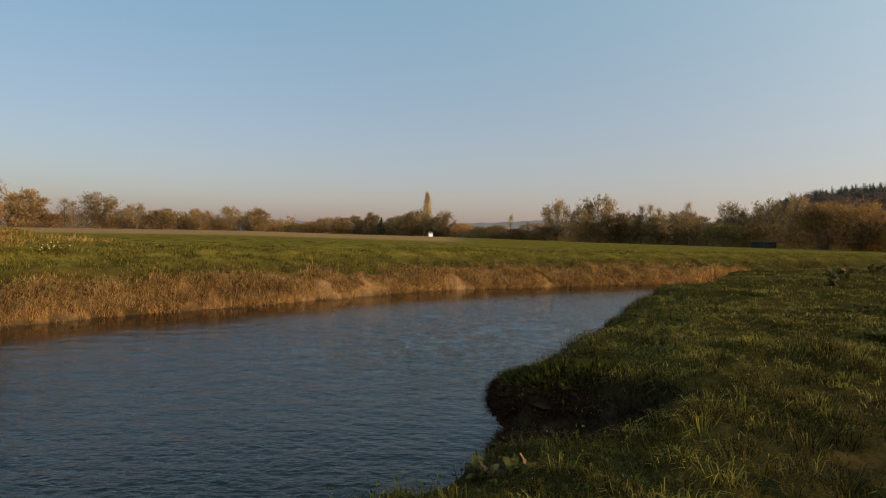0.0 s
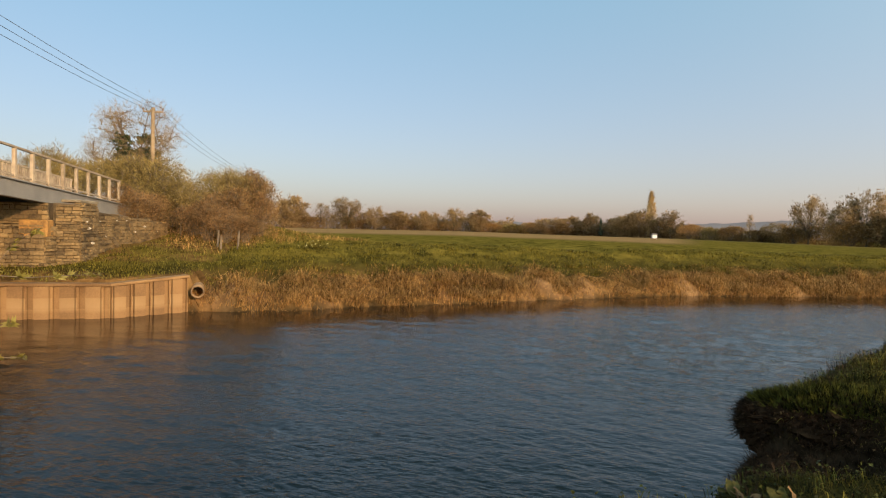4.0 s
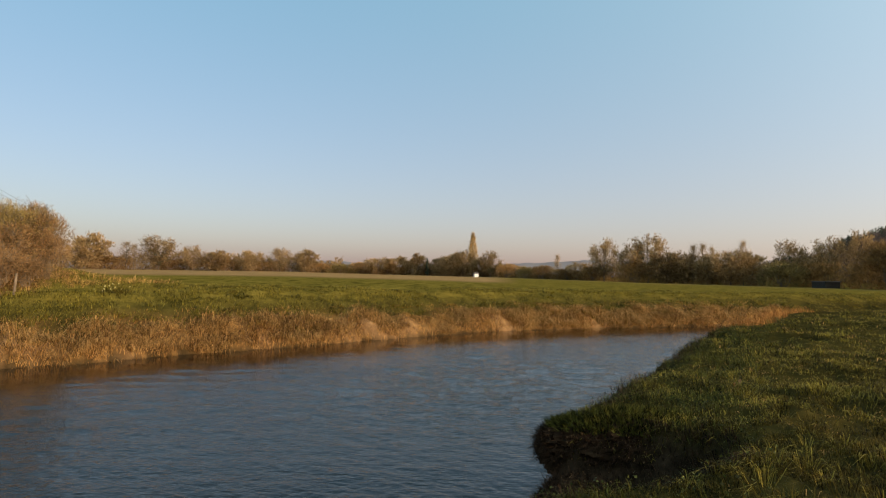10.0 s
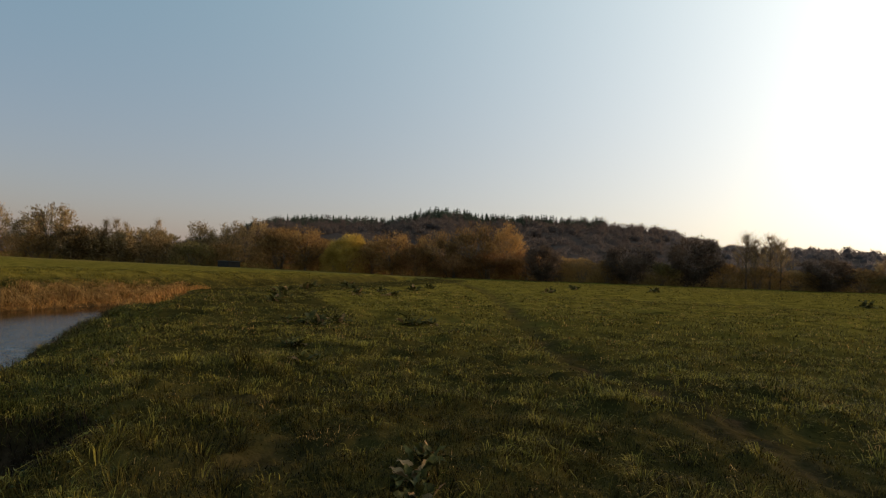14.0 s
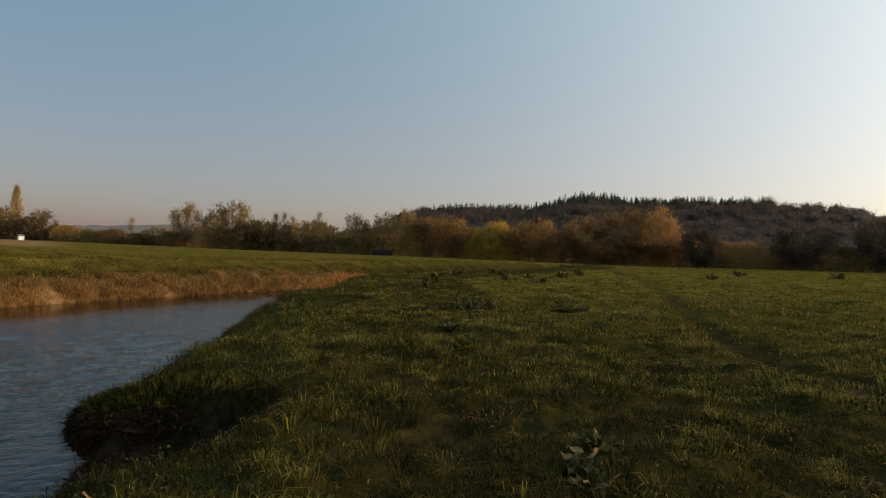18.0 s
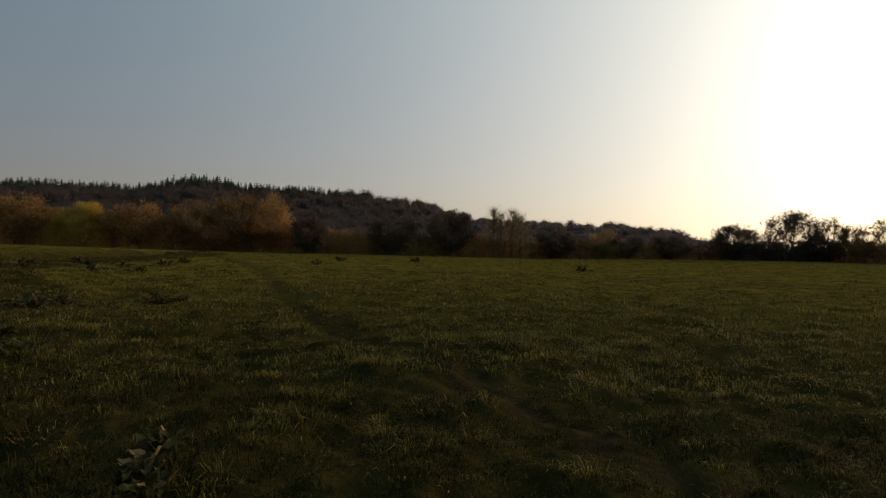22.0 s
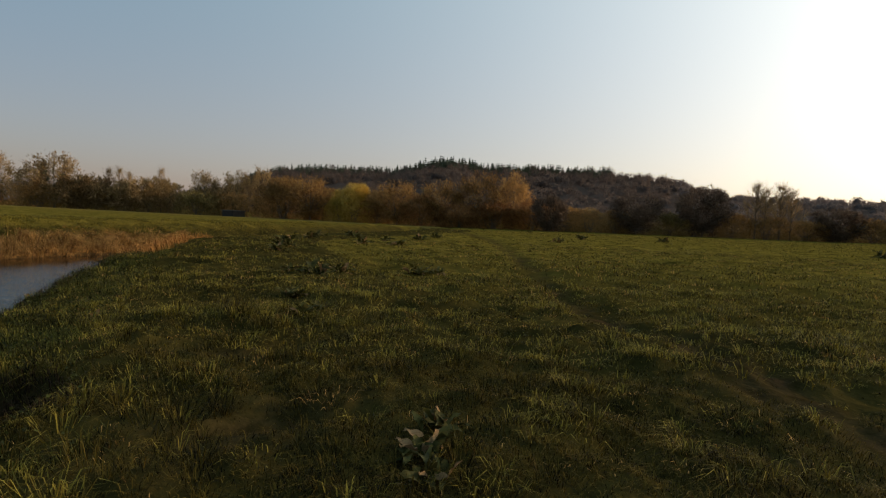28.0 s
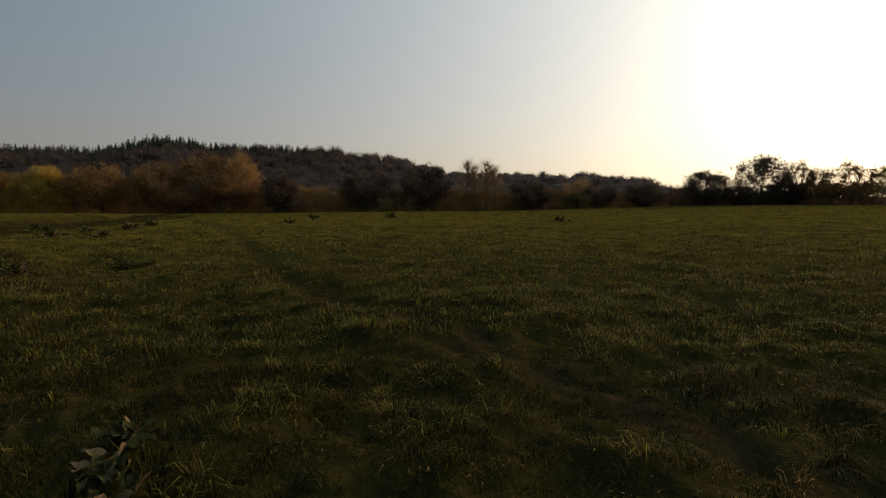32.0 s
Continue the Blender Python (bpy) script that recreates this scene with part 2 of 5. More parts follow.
def piles_material(silt):
    """Rusty sheet piling with a paler silt band above the water."""
    m = surface("rusty_sheet_piling", (0.11, 0.060, 0.023), (0.20, 0.118, 0.050), 1.3, 0.8, 0.3, 22.0, 0, 0.35)
    n, l = m.node_tree.nodes, m.node_tree.links
    bs = n["Principled BSDF"]
    old = bs.inputs["Base Color"].links[0].from_socket
    sep = n.new("ShaderNodeSeparateXYZ")
    geo = n.new("ShaderNodeNewGeometry")
    l.new(geo.outputs["Position"], sep.inputs[0])
    nz = n.new("ShaderNodeTexNoise")
    nz.inputs["Scale"].default_value = 1.2
    l.new(geo.outputs["Position"], nz.inputs["Vector"])
    wob = n.new("ShaderNodeMath")
    wob.operation = "MULTIPLY_ADD"
    l.new(nz.outputs["Fac"], wob.inputs[0])
    wob.inputs[1].default_value = 0.07
    l.new(sep.outputs["Z"], wob.inputs[2])
    ramp = n.new("ShaderNodeValToRGB")
    e = ramp.color_ramp.elements
    e[0].position, e[0].color = 0.0, (0.1, 0.1, 0.1, 1)
    e[1].position, e[1].color = 0.12, (0.35 + 0.3 * silt, 0.35 + 0.3 * silt, 0.35 + 0.3 * silt, 1)
    for p, v in ((0.13, 0.55 * silt), (0.20, 0.75 * silt), (0.36, 0.65 * silt), (0.46, 0.55 * silt), (0.475, 0.0)):
        k = e.new(p)
        k.color = (v, v, v, 1)
    off = n.new("ShaderNodeMath")
    off.operation = "ADD"
    l.new(wob.outputs[0], off.inputs[0])
    off.inputs[1].default_value = 1.10
    l.new(off.outputs[0], ramp.inputs["Fac"])
    mix = n.new("ShaderNodeMix")
    mix.data_type = "RGBA"
    l.new(ramp.outputs["Color"], mix.inputs["Factor"])
    l.new(old, mix.inputs["A"])
    mix.inputs["B"].default_value = (0.25, 0.162, 0.078, 1)
    l.new(mix.outputs["Result"], bs.inputs["Base Color"])
    return m


M_PILES, M_PAN = piles_material(1.0), piles_material(0.15)


def ground_material():
    m = surface("meadow_turf", (0.013, 0.012, 0.004), (0.05, 0.041, 0.012), 0.5, 1.0, 1.0, 9.0, 0, 0, 0, 0, 0.0)
    n, l = m.node_tree.nodes, m.node_tree.links
    bs = n["Principled BSDF"]
    cur = bs.inputs["Base Color"].links[0].from_socket
    geo = n.new("ShaderNodeNewGeometry")
    for attr, a, b, sc in (("pasture", (0.034, 0.031, 0.006), (0.188, 0.145, 0.027), 0.9), ("dry", (0.05, 0.025, 0.009), (0.22, 0.125, 0.045), 1.6), ("stubble", (0.17, 0.105, 0.045), (0.28, 0.18, 0.08), 0.3),
                           ("soil", (0.010, 0.0072, 0.0043), (0.048, 0.034, 0.020), 4.0), ("clay", (0.12, 0.068, 0.03), (0.30, 0.185, 0.09), 2.2)):
        at = n.new("ShaderNodeAttribute")
        at.attribute_name = attr
        nz = n.new("ShaderNodeTexNoise")
        nz.inputs["Scale"].default_value = sc
        nz.inputs["Detail"].default_value = 9
        nz.inputs["Roughness"].default_value = 0.72
        l.new(geo.outputs["Position"], nz.inputs["Vector"])
        ramp = n.new("ShaderNodeValToRGB")
        ramp.color_ramp.elements[0].position, ramp.color_ramp.elements[0].color = 0.36, rgb(a)
        ramp.color_ramp.elements[1].position, ramp.color_ramp.elements[1].color = 0.68, rgb(b)
        l.new(nz.outputs["Fac"], ramp.inputs["Fac"])
        mix = n.new("ShaderNodeMix")
        mix.data_type = "RGBA"
        l.new(at.outputs["Fac"], mix.inputs["Factor"])
        l.new(cur, mix.inputs["A"])
        l.new(ramp.outputs["Color"], mix.inputs["B"])
        cur = mix.outputs["Result"]
    l.new(cur, bs.inputs["Base Color"])
    n["Bump"].inputs["Distance"].default_value = 0.06
    return m


M_GROUND = ground_material()


def water_material():
    m = bpy.data.materials.new("river_water")
    m.use_nodes = True
    n, l = m.node_tree.nodes, m.node_tree.links
    bs = n["Principled BSDF"]
    bs.inputs["Base Color"].default_value = (0.007, 0.0065, 0.005, 1)
    bs.inputs["Roughness"].default_value = 0.02
    bs.inputs["IOR"].default_value = 1.33
    bs.inputs["Specular IOR Level"].default_value = 0.45
    geo = n.new("ShaderNodeNewGeometry")
    mp = n.new("ShaderNodeMapping")
    mp.inputs["Rotation"].default_value = (0, 0, radians(-28))
    mp.inputs["Scale"].default_value = (1.5, 3.4, 1.0)
    l.new(geo.outputs["Position"], mp.inputs["Vector"])
    t1 = n.new("ShaderNodeTexNoise")
    t1.inputs["Scale"].default_value = 5.0
    t1.inputs["Detail"].default_value = 3.0
    t1.inputs["Distortion"].default_value = 0.2
    l.new(mp.outputs["Vector"], t1.inputs["Vector"])
    t2 = n.new("ShaderNodeAttribute")
    t2.attribute_name = "chop"
    ml = n.new("ShaderNodeMath")
    ml.operation = "MULTIPLY"
    l.new(t1.outputs["Fac"], ml.inputs[0])
    l.new(t2.outputs["Fac"], ml.inputs[1])
    bp = n.new("ShaderNodeBump")
    bp.inputs["Strength"].default_value = 1.0
    bp.inputs["Distance"].default_value = 0.021
    l.new(ml.outputs[0], bp.inputs["Height"])
    l.new(bp.outputs["Normal"], bs.inputs["Normal"])
    return m


M_WATER = water_material()

# ---- building helpers ----
rng = np.random.default_rng(7)


def at(az, d):
    """The place on the plan d metres off at az degrees to the left of +y."""
    a = radians(az)
    return -math.sin(a) * d, math.cos(a) * d


def tri_mesh(name, verts, tris, mat, smooth=False):
    verts, tris = np.asarray(verts, np.float32), np.asarray(tris, np.int32)
    me = bpy.data.meshes.new(name)
    me.vertices.add(len(verts))
    me.vertices.foreach_set("co", verts.ravel())
    me.loops.add(tris.size)
    me.loops.foreach_set("vertex_index", tris.ravel())
    me.polygons.add(len(tris))
    me.polygons.foreach_set("loop_start", np.arange(0, tris.size, 3, dtype=np.int32))
    if smooth:
        me.polygons.foreach_set("use_smooth", np.ones(len(tris), bool))
    me.update(calc_edges=True)
    me.materials.append(mat)
    return me


def thing(name, x, y, z, label, category, group="", kind="", rz=0):
    ob = new(name)
    ob.matrix_basis = pose(x, y, z, 0, 0, rz)
    return tagged(ob, label, category, group, kind)


def under(ob, parent):
    ob.parent = parent
    return ob


def part(name, bm, mat, parent, label="", smooth=False):
    me = bpy.data.meshes.new(name)
    bm.to_mesh(me)
    bm.free()
    if smooth:
        for p in me.polygons:
            p.use_smooth = True
    me.materials.append(mat)
    ob = under(new(name, me), parent)
    return tagged(ob, label)


def box(bm, cx, cy, cz, sx, sy, sz, rz=0.0, bevel=0.0):
    made = bmesh.ops.create_cube(bm, size=1.0, matrix=pose(cx, cy, cz, 0, 0, rz) @ Matrix.Diagonal((sx, sy, sz, 1)))["verts"]
    if bevel:
        edges = list({e for v in made for e in v.link_edges})
        bmesh.ops.bevel(bm, geom=edges, offset=bevel, segments=1, affect="EDGES")
    return bm


def a_box(*a, **k):
    return box(bmesh.new(), *a, **k)


def rod(bm, a, b, r0, r1=None, n=8):
    a, b = Vector(a), Vector(b)
    r1 = r0 if r1 is None else r1
    q = (b - a).to_track_quat("Z", "Y").to_matrix()
    rings = []
    for p, r in ((a, r0), (b, r1)):
        rings.append([bm.verts.new(p + q @ Vector((r * math.cos(6.2832 * i / n), r * math.sin(6.2832 * i / n), 0))) for i in range(n)])
    for i in range(n):
        bm.faces.new((rings[0][i], rings[0][(i + 1) % n], rings[1][(i + 1) % n], rings[1][i]))
    bm.faces.new(rings[0][::-1])
    bm.faces.new(rings[1])
    return bm


def vnoise(x, y, s=1.0, seed=0):
    """Smooth value noise, 0 to 1."""
    x, y = np.asarray(x, float) * s, np.asarray(y, float) * s
    xi, yi = np.floor(x).astype(np.int64), np.floor(y).astype(np.int64)
    fx, fy = x - xi, y - yi
    fx, fy = fx * fx * (3 - 2 * fx), fy * fy * (3 - 2 * fy)

    def h(i, j):
        k = (i * 374761393 + j * 668265263 + seed * 974711) & 0x7FFFFFFF
        k = ((k ^ (k >> 13)) * 1274126177) & 0x7FFFFFFF
        return ((k ^ (k >> 16)) & 0xFFFF) / 65535.0

    return (h(xi, yi) * (1 - fx) + h(xi + 1, yi) * fx) * (1 - fy) + (h(xi, yi + 1) * (1 - fx) + h(xi + 1, yi + 1) * fx) * fy


# ---- the lie of the land ----
WATER = -1.3
NEAR_SHORE = [(-60, -22), (-30, -8), (-14, -2.4), (-8, 0.6), (-4, 2.7), (-1.9, 3.95), (-0.25, 5.0), (0.25, 6.0), (0.55, 7.3), (0.75, 8.3), (1.15, 9.5), (1.82, 10.85),
              (2.98, 13.2), (4.8, 17.15), (6.7, 21.0), (9.3, 25.5), (11.1, 28.4), (12.2, 30.8), (15.5, 34.3), (22, 38.6), (30, 42.8), (60, 60.3)]
FAR_SHORE = [(-60, -12), (-30, 3.0), (-19, 10.9), (-16.2, 12.9), (-15.4, 15.0), (-14.2, 15.6), (-12.4, 17.2), (-10.5, 19.6), (-7.9, 22.0), (-5.1, 25.3), (-0.5, 30.0),
             (2, 31.5), (6.6, 34.0), (10.8, 35.9), (16, 38.4), (22, 41.8), (30, 46), (60, 62)]
EDGE_AZ = [-110, -100, -90, -80, -70, -57, -45, -25, -13, 0, 10, 20, 40]
EDGE_Z = [1.7, 1.55, 1.0, 0.35, 0.2, 0.05, -0.15, -0.1, 0.1, 0.6, 0.85, 1.4, 1.2]
FIELD_AZ = [-110, -90, -75, -60, -45, -30, -13, 10, 40]
FIELD_R = [130, 130, 122, 112, 112, 135, 150, 210, 225]
BRIDGE_A, BRIDGE_B = Vector((-19.7, 11.7, 3.03)), Vector((-24.9, 20.3, 2.56))


def shore(x, y, line):
    """Distance to the line, positive on the left of its course, and the segment that is nearest."""
    best, sign, seg = np.full(x.shape, 1e9), np.ones(x.shape), np.zeros(x.shape, int)
    for k in range(len(line) - 1):
        (ax, ay), (bx, by) = line[k], line[k + 1]
        ux, uy = bx - ax, by - ay
        t = np.clip(((x - ax) * ux + (y - ay) * uy) / (ux * ux + uy * uy), 0, 1)
        d = np.hypot(x - ax - t * ux, y - ay - t * uy)
        c = ux * (y - ay) - uy * (x - ax)
        m = d < best - 1e-9
        best[m], sign[m], seg[m] = d[m], np.where(c[m] >= 0, 1, -1), k
    return best * sign, seg


FOOTPATH = [(57, 50), (39, 30.8), (28, 20.8), (20.3, 14.1), (12.3, 7.3), (9.2, 4.2), (8.0, 1.9), (6.7, 1.0), (5.0, -1.0), (3.0, -4.0)]


def trodden(x, y):
    """How worn the turf is, 0 to 1: a narrow footpath and some bare spots."""
    x, y = np.asarray(x, float), np.asarray(y, float)
    d, _ = shore(x, y, FOOTPATH)
    worn = np.exp(-((d / (0.30 + 0.007 * np.hypot(x, y))) ** 2)) * (0.8 + 0.2 * vnoise(x, y, 0.5, 41))
    for px_, py_, sx, sy in ((3.2, 4.3, 1.1, 0.5), (9.3, 3.6, 0.9, 0.9), (7.4, 1.9, 0.8, 0.6), (1.9, 2.8, 0.6, 0.4), (4.6, 6.4, 0.8, 0.4), (11.6, -1.4, 1.0, 0.7)):
        worn = np.maximum(worn, np.exp(-(((x - px_) / sx) ** 2 + ((y - py_) / sy) ** 2)) * 0.85)
    return worn


def hollow(x, y):
    """The slumped hollow below the overhanging turf, 0 to 1."""
    u, v = (x - 1.05) * 0.95 - (y - 6.68) * 0.3, (x - 1.05) * 0.3 + (y - 6.68) * 0.95
    return np.exp(-np.maximum((u / 1.35) ** 2 + (v / 0.95) ** 2, 0) ** 3.0)


BARE = ((-5.6, 25.2, 1.3), (-4.2, 26.6, 1.0), (-14.7, 16.3, 1.0), (-13.9, 16.9, 0.8), (-11.9, 17.9, 0.7), (-8.6, 21.6, 0.6), (0.5, 31.0, 0.8), (5.4, 33.6, 0.8))


def bare(x, y):
    """Slips of bare clay in the far bank, 0 to 1."""
    k = np.zeros(np.shape(x))
    for bx, by, s in BARE:
        k = np.maximum(k, np.exp(-(((x - bx) ** 2 + (y - by) ** 2) / s**2)))
    return k


def land(x, y):
    """Heights, and the distances inland from the near and the far shore."""
    x, y = np.asarray(x, float), np.asarray(y, float)
    sn, _ = shore(x, y, NEAR_SHORE)
    sf, seg = shore(x, y, FAR_SHORE)
    sn = -sn
    wob = (vnoise(x, y, 0.9, 3) - 0.5) * 0.5
    r, az = np.hypot(x, y), np.degrees(np.arctan2(-x, y))
    far_z = np.interp(az, EDGE_AZ, EDGE_Z)
    k = np.clip((r - 12) / (np.interp(az, FIELD_AZ, FIELD_R) - 12), 0, 1)
    worn = trodden(x, y)
    near = np.interp(sn + wob * np.clip(sn, 0, 1), [0, 0.1, 0.3, 1.0, 3.0], [WATER, -0.95, -0.46, -0.26, 0.0])
    near -= 0.10 * worn
    near += np.where(sn > 2.5, far_z * k * k * (3 - 2 * k), 0)
    bank = np.interp(sf + wob * np.clip(sf, 0, 1), [0, 0.3, 0.9, 1.7, 3.2, 5.0, 6.0], [WATER, -1.0, -0.7, -0.42, 0.12, 0.5, 0.55])
    walled = np.interp(sf, [0, 0.22, 0.4, 4.0, 8.0], [-1.8, -1.7, -0.22, 0.1, 0.5])
    bank = np.where(seg <= 3, walled, bank)
    bank += np.where(sf > 5, (far_z - 0.55) * k, 0)
    ramp = 1.9 * np.exp(-(((x + 30.5) / 6.0) ** 2 + ((y - 29) / 6.0) ** 2) / 1.6)
    bank += np.where(sf > 0, ramp * np.clip((sf - 3) / 4, 0, 1), 0)
    near -= np.where(sn > 0.05, 0.85 * hollow(x, y), 0)
    bed = WATER - 0.15 - np.minimum(np.minimum(-sn, -sf), 1.5) * 0.6
    z = np.where(sn > 0, near, np.where(sf > 0, bank, bed))
    lump = (vnoise(x, y, 0.35, 1) - 0.5) * 0.10 + (vnoise(x, y, 0.9, 2) - 0.5) * 0.15 + ((vnoise(x, y, 2.3, 4) - 0.5) * 0.12 + (vnoise(x, y, 5.0, 7) - 0.5) * 0.09) * np.clip(1.4 - r / 35, 0, 1)
    lump = lump * np.clip(1.4 - r / 70, 0.12, 1) + np.where((sf > 0) & (sf < 2.6) & (seg > 3), (vnoise(x, y, 1.4, 6) - 0.5) * 0.45, 0)
    return z + np.where((sn > 0) | (sf > 0), lump, 0), sn, sf


def height(x, y):
    return float(land(np.array([x]), np.array([y]))[0][0])


def make_ground():
    az = np.radians(np.concatenate([np.arange(78, -120, -0.48), np.arange(-120, -281, -4.0)]))
    rad = np.concatenate([np.arange(0.25, 12, 0.11), np.arange(12, 60, 0.36), 60 * 1.055 ** np.arange(0, 76)])
    a, r = np.meshgrid(az, rad, indexing="ij")
    x, y = -np.sin(a) * r, np.cos(a) * r
    z, sn, sf = land(x.ravel(), y.ravel())
    na, nr = a.shape
    v = np.c_[x.ravel(), y.ravel(), z]
    v = np.vstack([v, [[0, 0, height(0, 0)]]])
    i, j = np.meshgrid(np.arange(na), np.arange(nr - 1), indexing="ij")
    p, q = i * nr + j, ((i + 1) % na) * nr + j
    tris = np.vstack([np.c_[p.ravel(), p.ravel() + 1, q.ravel()], np.c_[q.ravel(), p.ravel() + 1, q.ravel() + 1]])[:, ::-1]
    k = np.arange(na)
    cap = np.c_[np.full(na, na * nr), ((k + 1) % na) * nr, k * nr]
    me = tri_mesh("ground", v, np.vstack([tris, cap]), M_GROUND, True)
    sn, sf, rr = np.append(sn, 9), np.append(sf, -9), np.append(r.ravel(), 0)
    x, y = v[:, 0], v[:, 1]
    n1 = vnoise(x, y, 0.45, 11)
    dry = np.where(sf > 0, np.interp(sf + (n1 - 0.5) * 2.0, [0, 1.3, 2.4], [1, 0.85, 0]), 0) * np.clip((20 - x) / 3, 0, 1)
    dry = np.maximum(dry, np.where((sn > 0) & (y > 22) & (x < 16.5), np.interp(sn, [0, 1.2, 2.2], [0.9, 0.7, 0]), 0))
    mound = (np.degrees(np.arctan2(-x, y)) > 40) & (rr > 25.5) & (rr < 38) & (sf > 4)
    dry = np.where(mound, np.maximum(dry, np.clip(vnoise(x, y, 0.7, 17) * 1.6, 0, 0.9)), dry)
    # dark soil colour fills the hollow and paints part of its shade
    soil = np.where(sn > 0, np.maximum(np.interp(sn, [0, 0.35, 0.6], [1, 0.8, 0]), np.clip(hollow(x, y) * 3, 0, 1)), 0) + np.where((sn <= 0) & (sf <= 0), 1, 0)
    worn = trodden(x, y)
    soil = np.clip(soil + worn * np.where(sn > 1, 0.25 + vnoise(x, y, 2.5, 13) * 0.7, 0), 0, 1)
    az_d = np.degrees(np.arctan2(-x, y))
    edge = np.interp(az_d, FIELD_AZ, FIELD_R)
    stubble = np.where(sf > 8, 0.95 * np.clip((az_d + 2) / 3, 0, 1) * np.clip((rr / edge - 0.36) * 9, 0, 1), 0.0)
    stubble = np.maximum(stubble, np.where((sf > 8) & (az_d <= 0) & (rr > edge * 0.8) & (rr < edge), 0.25, 0))
    # turf tone brightens on the far side and with distance, painted as sunlit
    pasture = np.where((sf > 2), np.clip((sf - 2) / 3, 0, 1), np.where(sn > 8, np.clip((rr - 10) / 22, 0, 0.95), 0))
    clay = bare(x, y)
    clay *= np.where((sf > 0) & (sf < 2.2), 1.0, 0.0) * np.clip(vnoise(x, y, 2.0, 15) * 2.2 - 0.3, 0, 1)
    for name, val in (("clay", clay), ("dry", dry), ("soil", soil), ("stubble", stubble), ("pasture", pasture)):
        me.attributes.new(name, "FLOAT", "POINT").data.foreach_set("value", np.asarray(val, np.float32))
    return tagged(new("ground", me), "grassy riverside meadow with steep brown banks", "ground", "", "structure")


make_ground()


def make_water():
    """The river: a fan of fine cells with real wind ripples, small in the lee of the far bank."""
    az = np.radians(np.concatenate([np.arange(110, 64, -2.0), np.arange(64, -34, -0.175), np.arange(-34, -61, -1.5)]))
    rad = np.concatenate([np.arange(3.0, 9, 0.032), np.arange(9, 14, 0.055), np.arange(14, 26, 0.11), np.arange(26, 46, 0.22), np.arange(46, 90, 1.5)])
    a, r = np.meshgrid(az, rad, indexing="ij")
    x, y = (-np.sin(a) * r).ravel(), (np.cos(a) * r).ravel()
    lee = -shore(x, y, FAR_SHORE)[0]
    hug = shore(x, y, NEAR_SHORE)[0]
    chop = np.interp(lee, [0, 1.0, 3.0, 6.0, 9.0], [0.08, 0.12, 0.28, 0.75, 1.0]) * np.interp(hug, [0, 1.5], [0.5, 1.0]) * (0.6 + 0.8 * vnoise(x, y, 0.22, 95))
    g = np.random.default_rng(61)
    z = np.zeros(x.shape)
    cell = np.interp(r.ravel(), [3, 9, 14, 26, 46], [0.032, 0.04, 0.08, 0.18, 0.4])
    swell = np.interp(r.ravel(), [8, 17], [0.5, 1.0])
    for k in range(60):
        wave = 0.085 * (1.1 / 0.085) ** g.uniform(0, 1) ** 1.5
        way_ = radians(-6 + g.normal(0, 34))
        kx, ky = -math.sin(way_) * 6.2832 / wave, math.cos(way_) * 6.2832 / wave
        bend_ = 1.6 * vnoise(x, y, 0.5, 200 + k)
        z += wave * (0.0054 if wave < 0.35 else 0.0032 * swell) * np.clip(wave / cell / 2.5 - 0.8, 0, 1) * np.sin(kx * x + ky * y + g.uniform(0, 6.28) + bend_)
    na, nr = a.shape
    i, j = np.meshgrid(np.arange(na - 1), np.arange(nr - 1), indexing="ij")
    p = (i * nr + j).ravel()
    wet = (lee > -1.0) & (hug > -1.0)
    q = p + nr
    keep = wet[p] | wet[q] | wet[p + 1] | wet[q + 1]
    p, q = p[keep], q[keep]
    tris = np.vstack([np.c_[p, p + 1, q], np.c_[q, p + 1, q + 1]])[:, ::-1]
    used, tris = np.unique(tris, return_inverse=True)
    me = tri_mesh("water", np.c_[x, y, WATER + z * chop][used], tris.reshape(-1, 3), M_WATER, True)
    me.attributes.new("chop", "FLOAT", "POINT").data.foreach_set("value", chop[used].astype(np.float32))
    return tagged(new("water", me), "dark blue rippled river between grassy banks", "river", "", "structure")


make_water()


# ---- grasses ----
def blades(name, x, y, h, w, lean, mat, label, category, z=None, droop=0.4, toward=None, stray=0.9):
    """Tapered, bent blades, each three triangles, rooted in the ground."""
    n = len(x)
    if z is None:
        z = land(x, y)[0] - 0.02
    a = rng.uniform(0, 6.283, n)
    f = a + rng.uniform(0.6, 2.5, n)
    if toward is not None:
        a = toward + rng.normal(0, stray, n)
        f = a + 1.57
    dx, dy, wx, wy = np.cos(a) * lean, np.sin(a) * lean, np.cos(f) * w / 2, np.sin(f) * w / 2
    base = np.c_[x, y, z]
    mid = base + np.c_[dx * h * 0.35, dy * h * 0.35, h * 0.62]
    tip = base + np.c_[dx * h, dy * h, h * (1 - droop * lean)]
    side = np.c_[wx, wy, 0 * wx]
    v = np.stack([base - side, base + side, mid - side * 0.8, mid + side * 0.8, tip], 1).reshape(-1, 3)
    k = (np.arange(n) * 5)[:, None]
    t = np.stack([k + [0, 1, 3], k + [0, 3, 2], k + [2, 3, 4]], 1).reshape(-1, 3)
    return tagged(new(name, tri_mesh(name, v, t, mat)), label, category, "", "stuff")


def scatter(n, r0, r1, a0, a1):
    r = np.sqrt(rng.uniform(r0 * r0, r1 * r1, n))
    a = np.radians(rng.uniform(a0, a1, n))
    return -np.sin(a) * r + 0.3, np.cos(a) * r


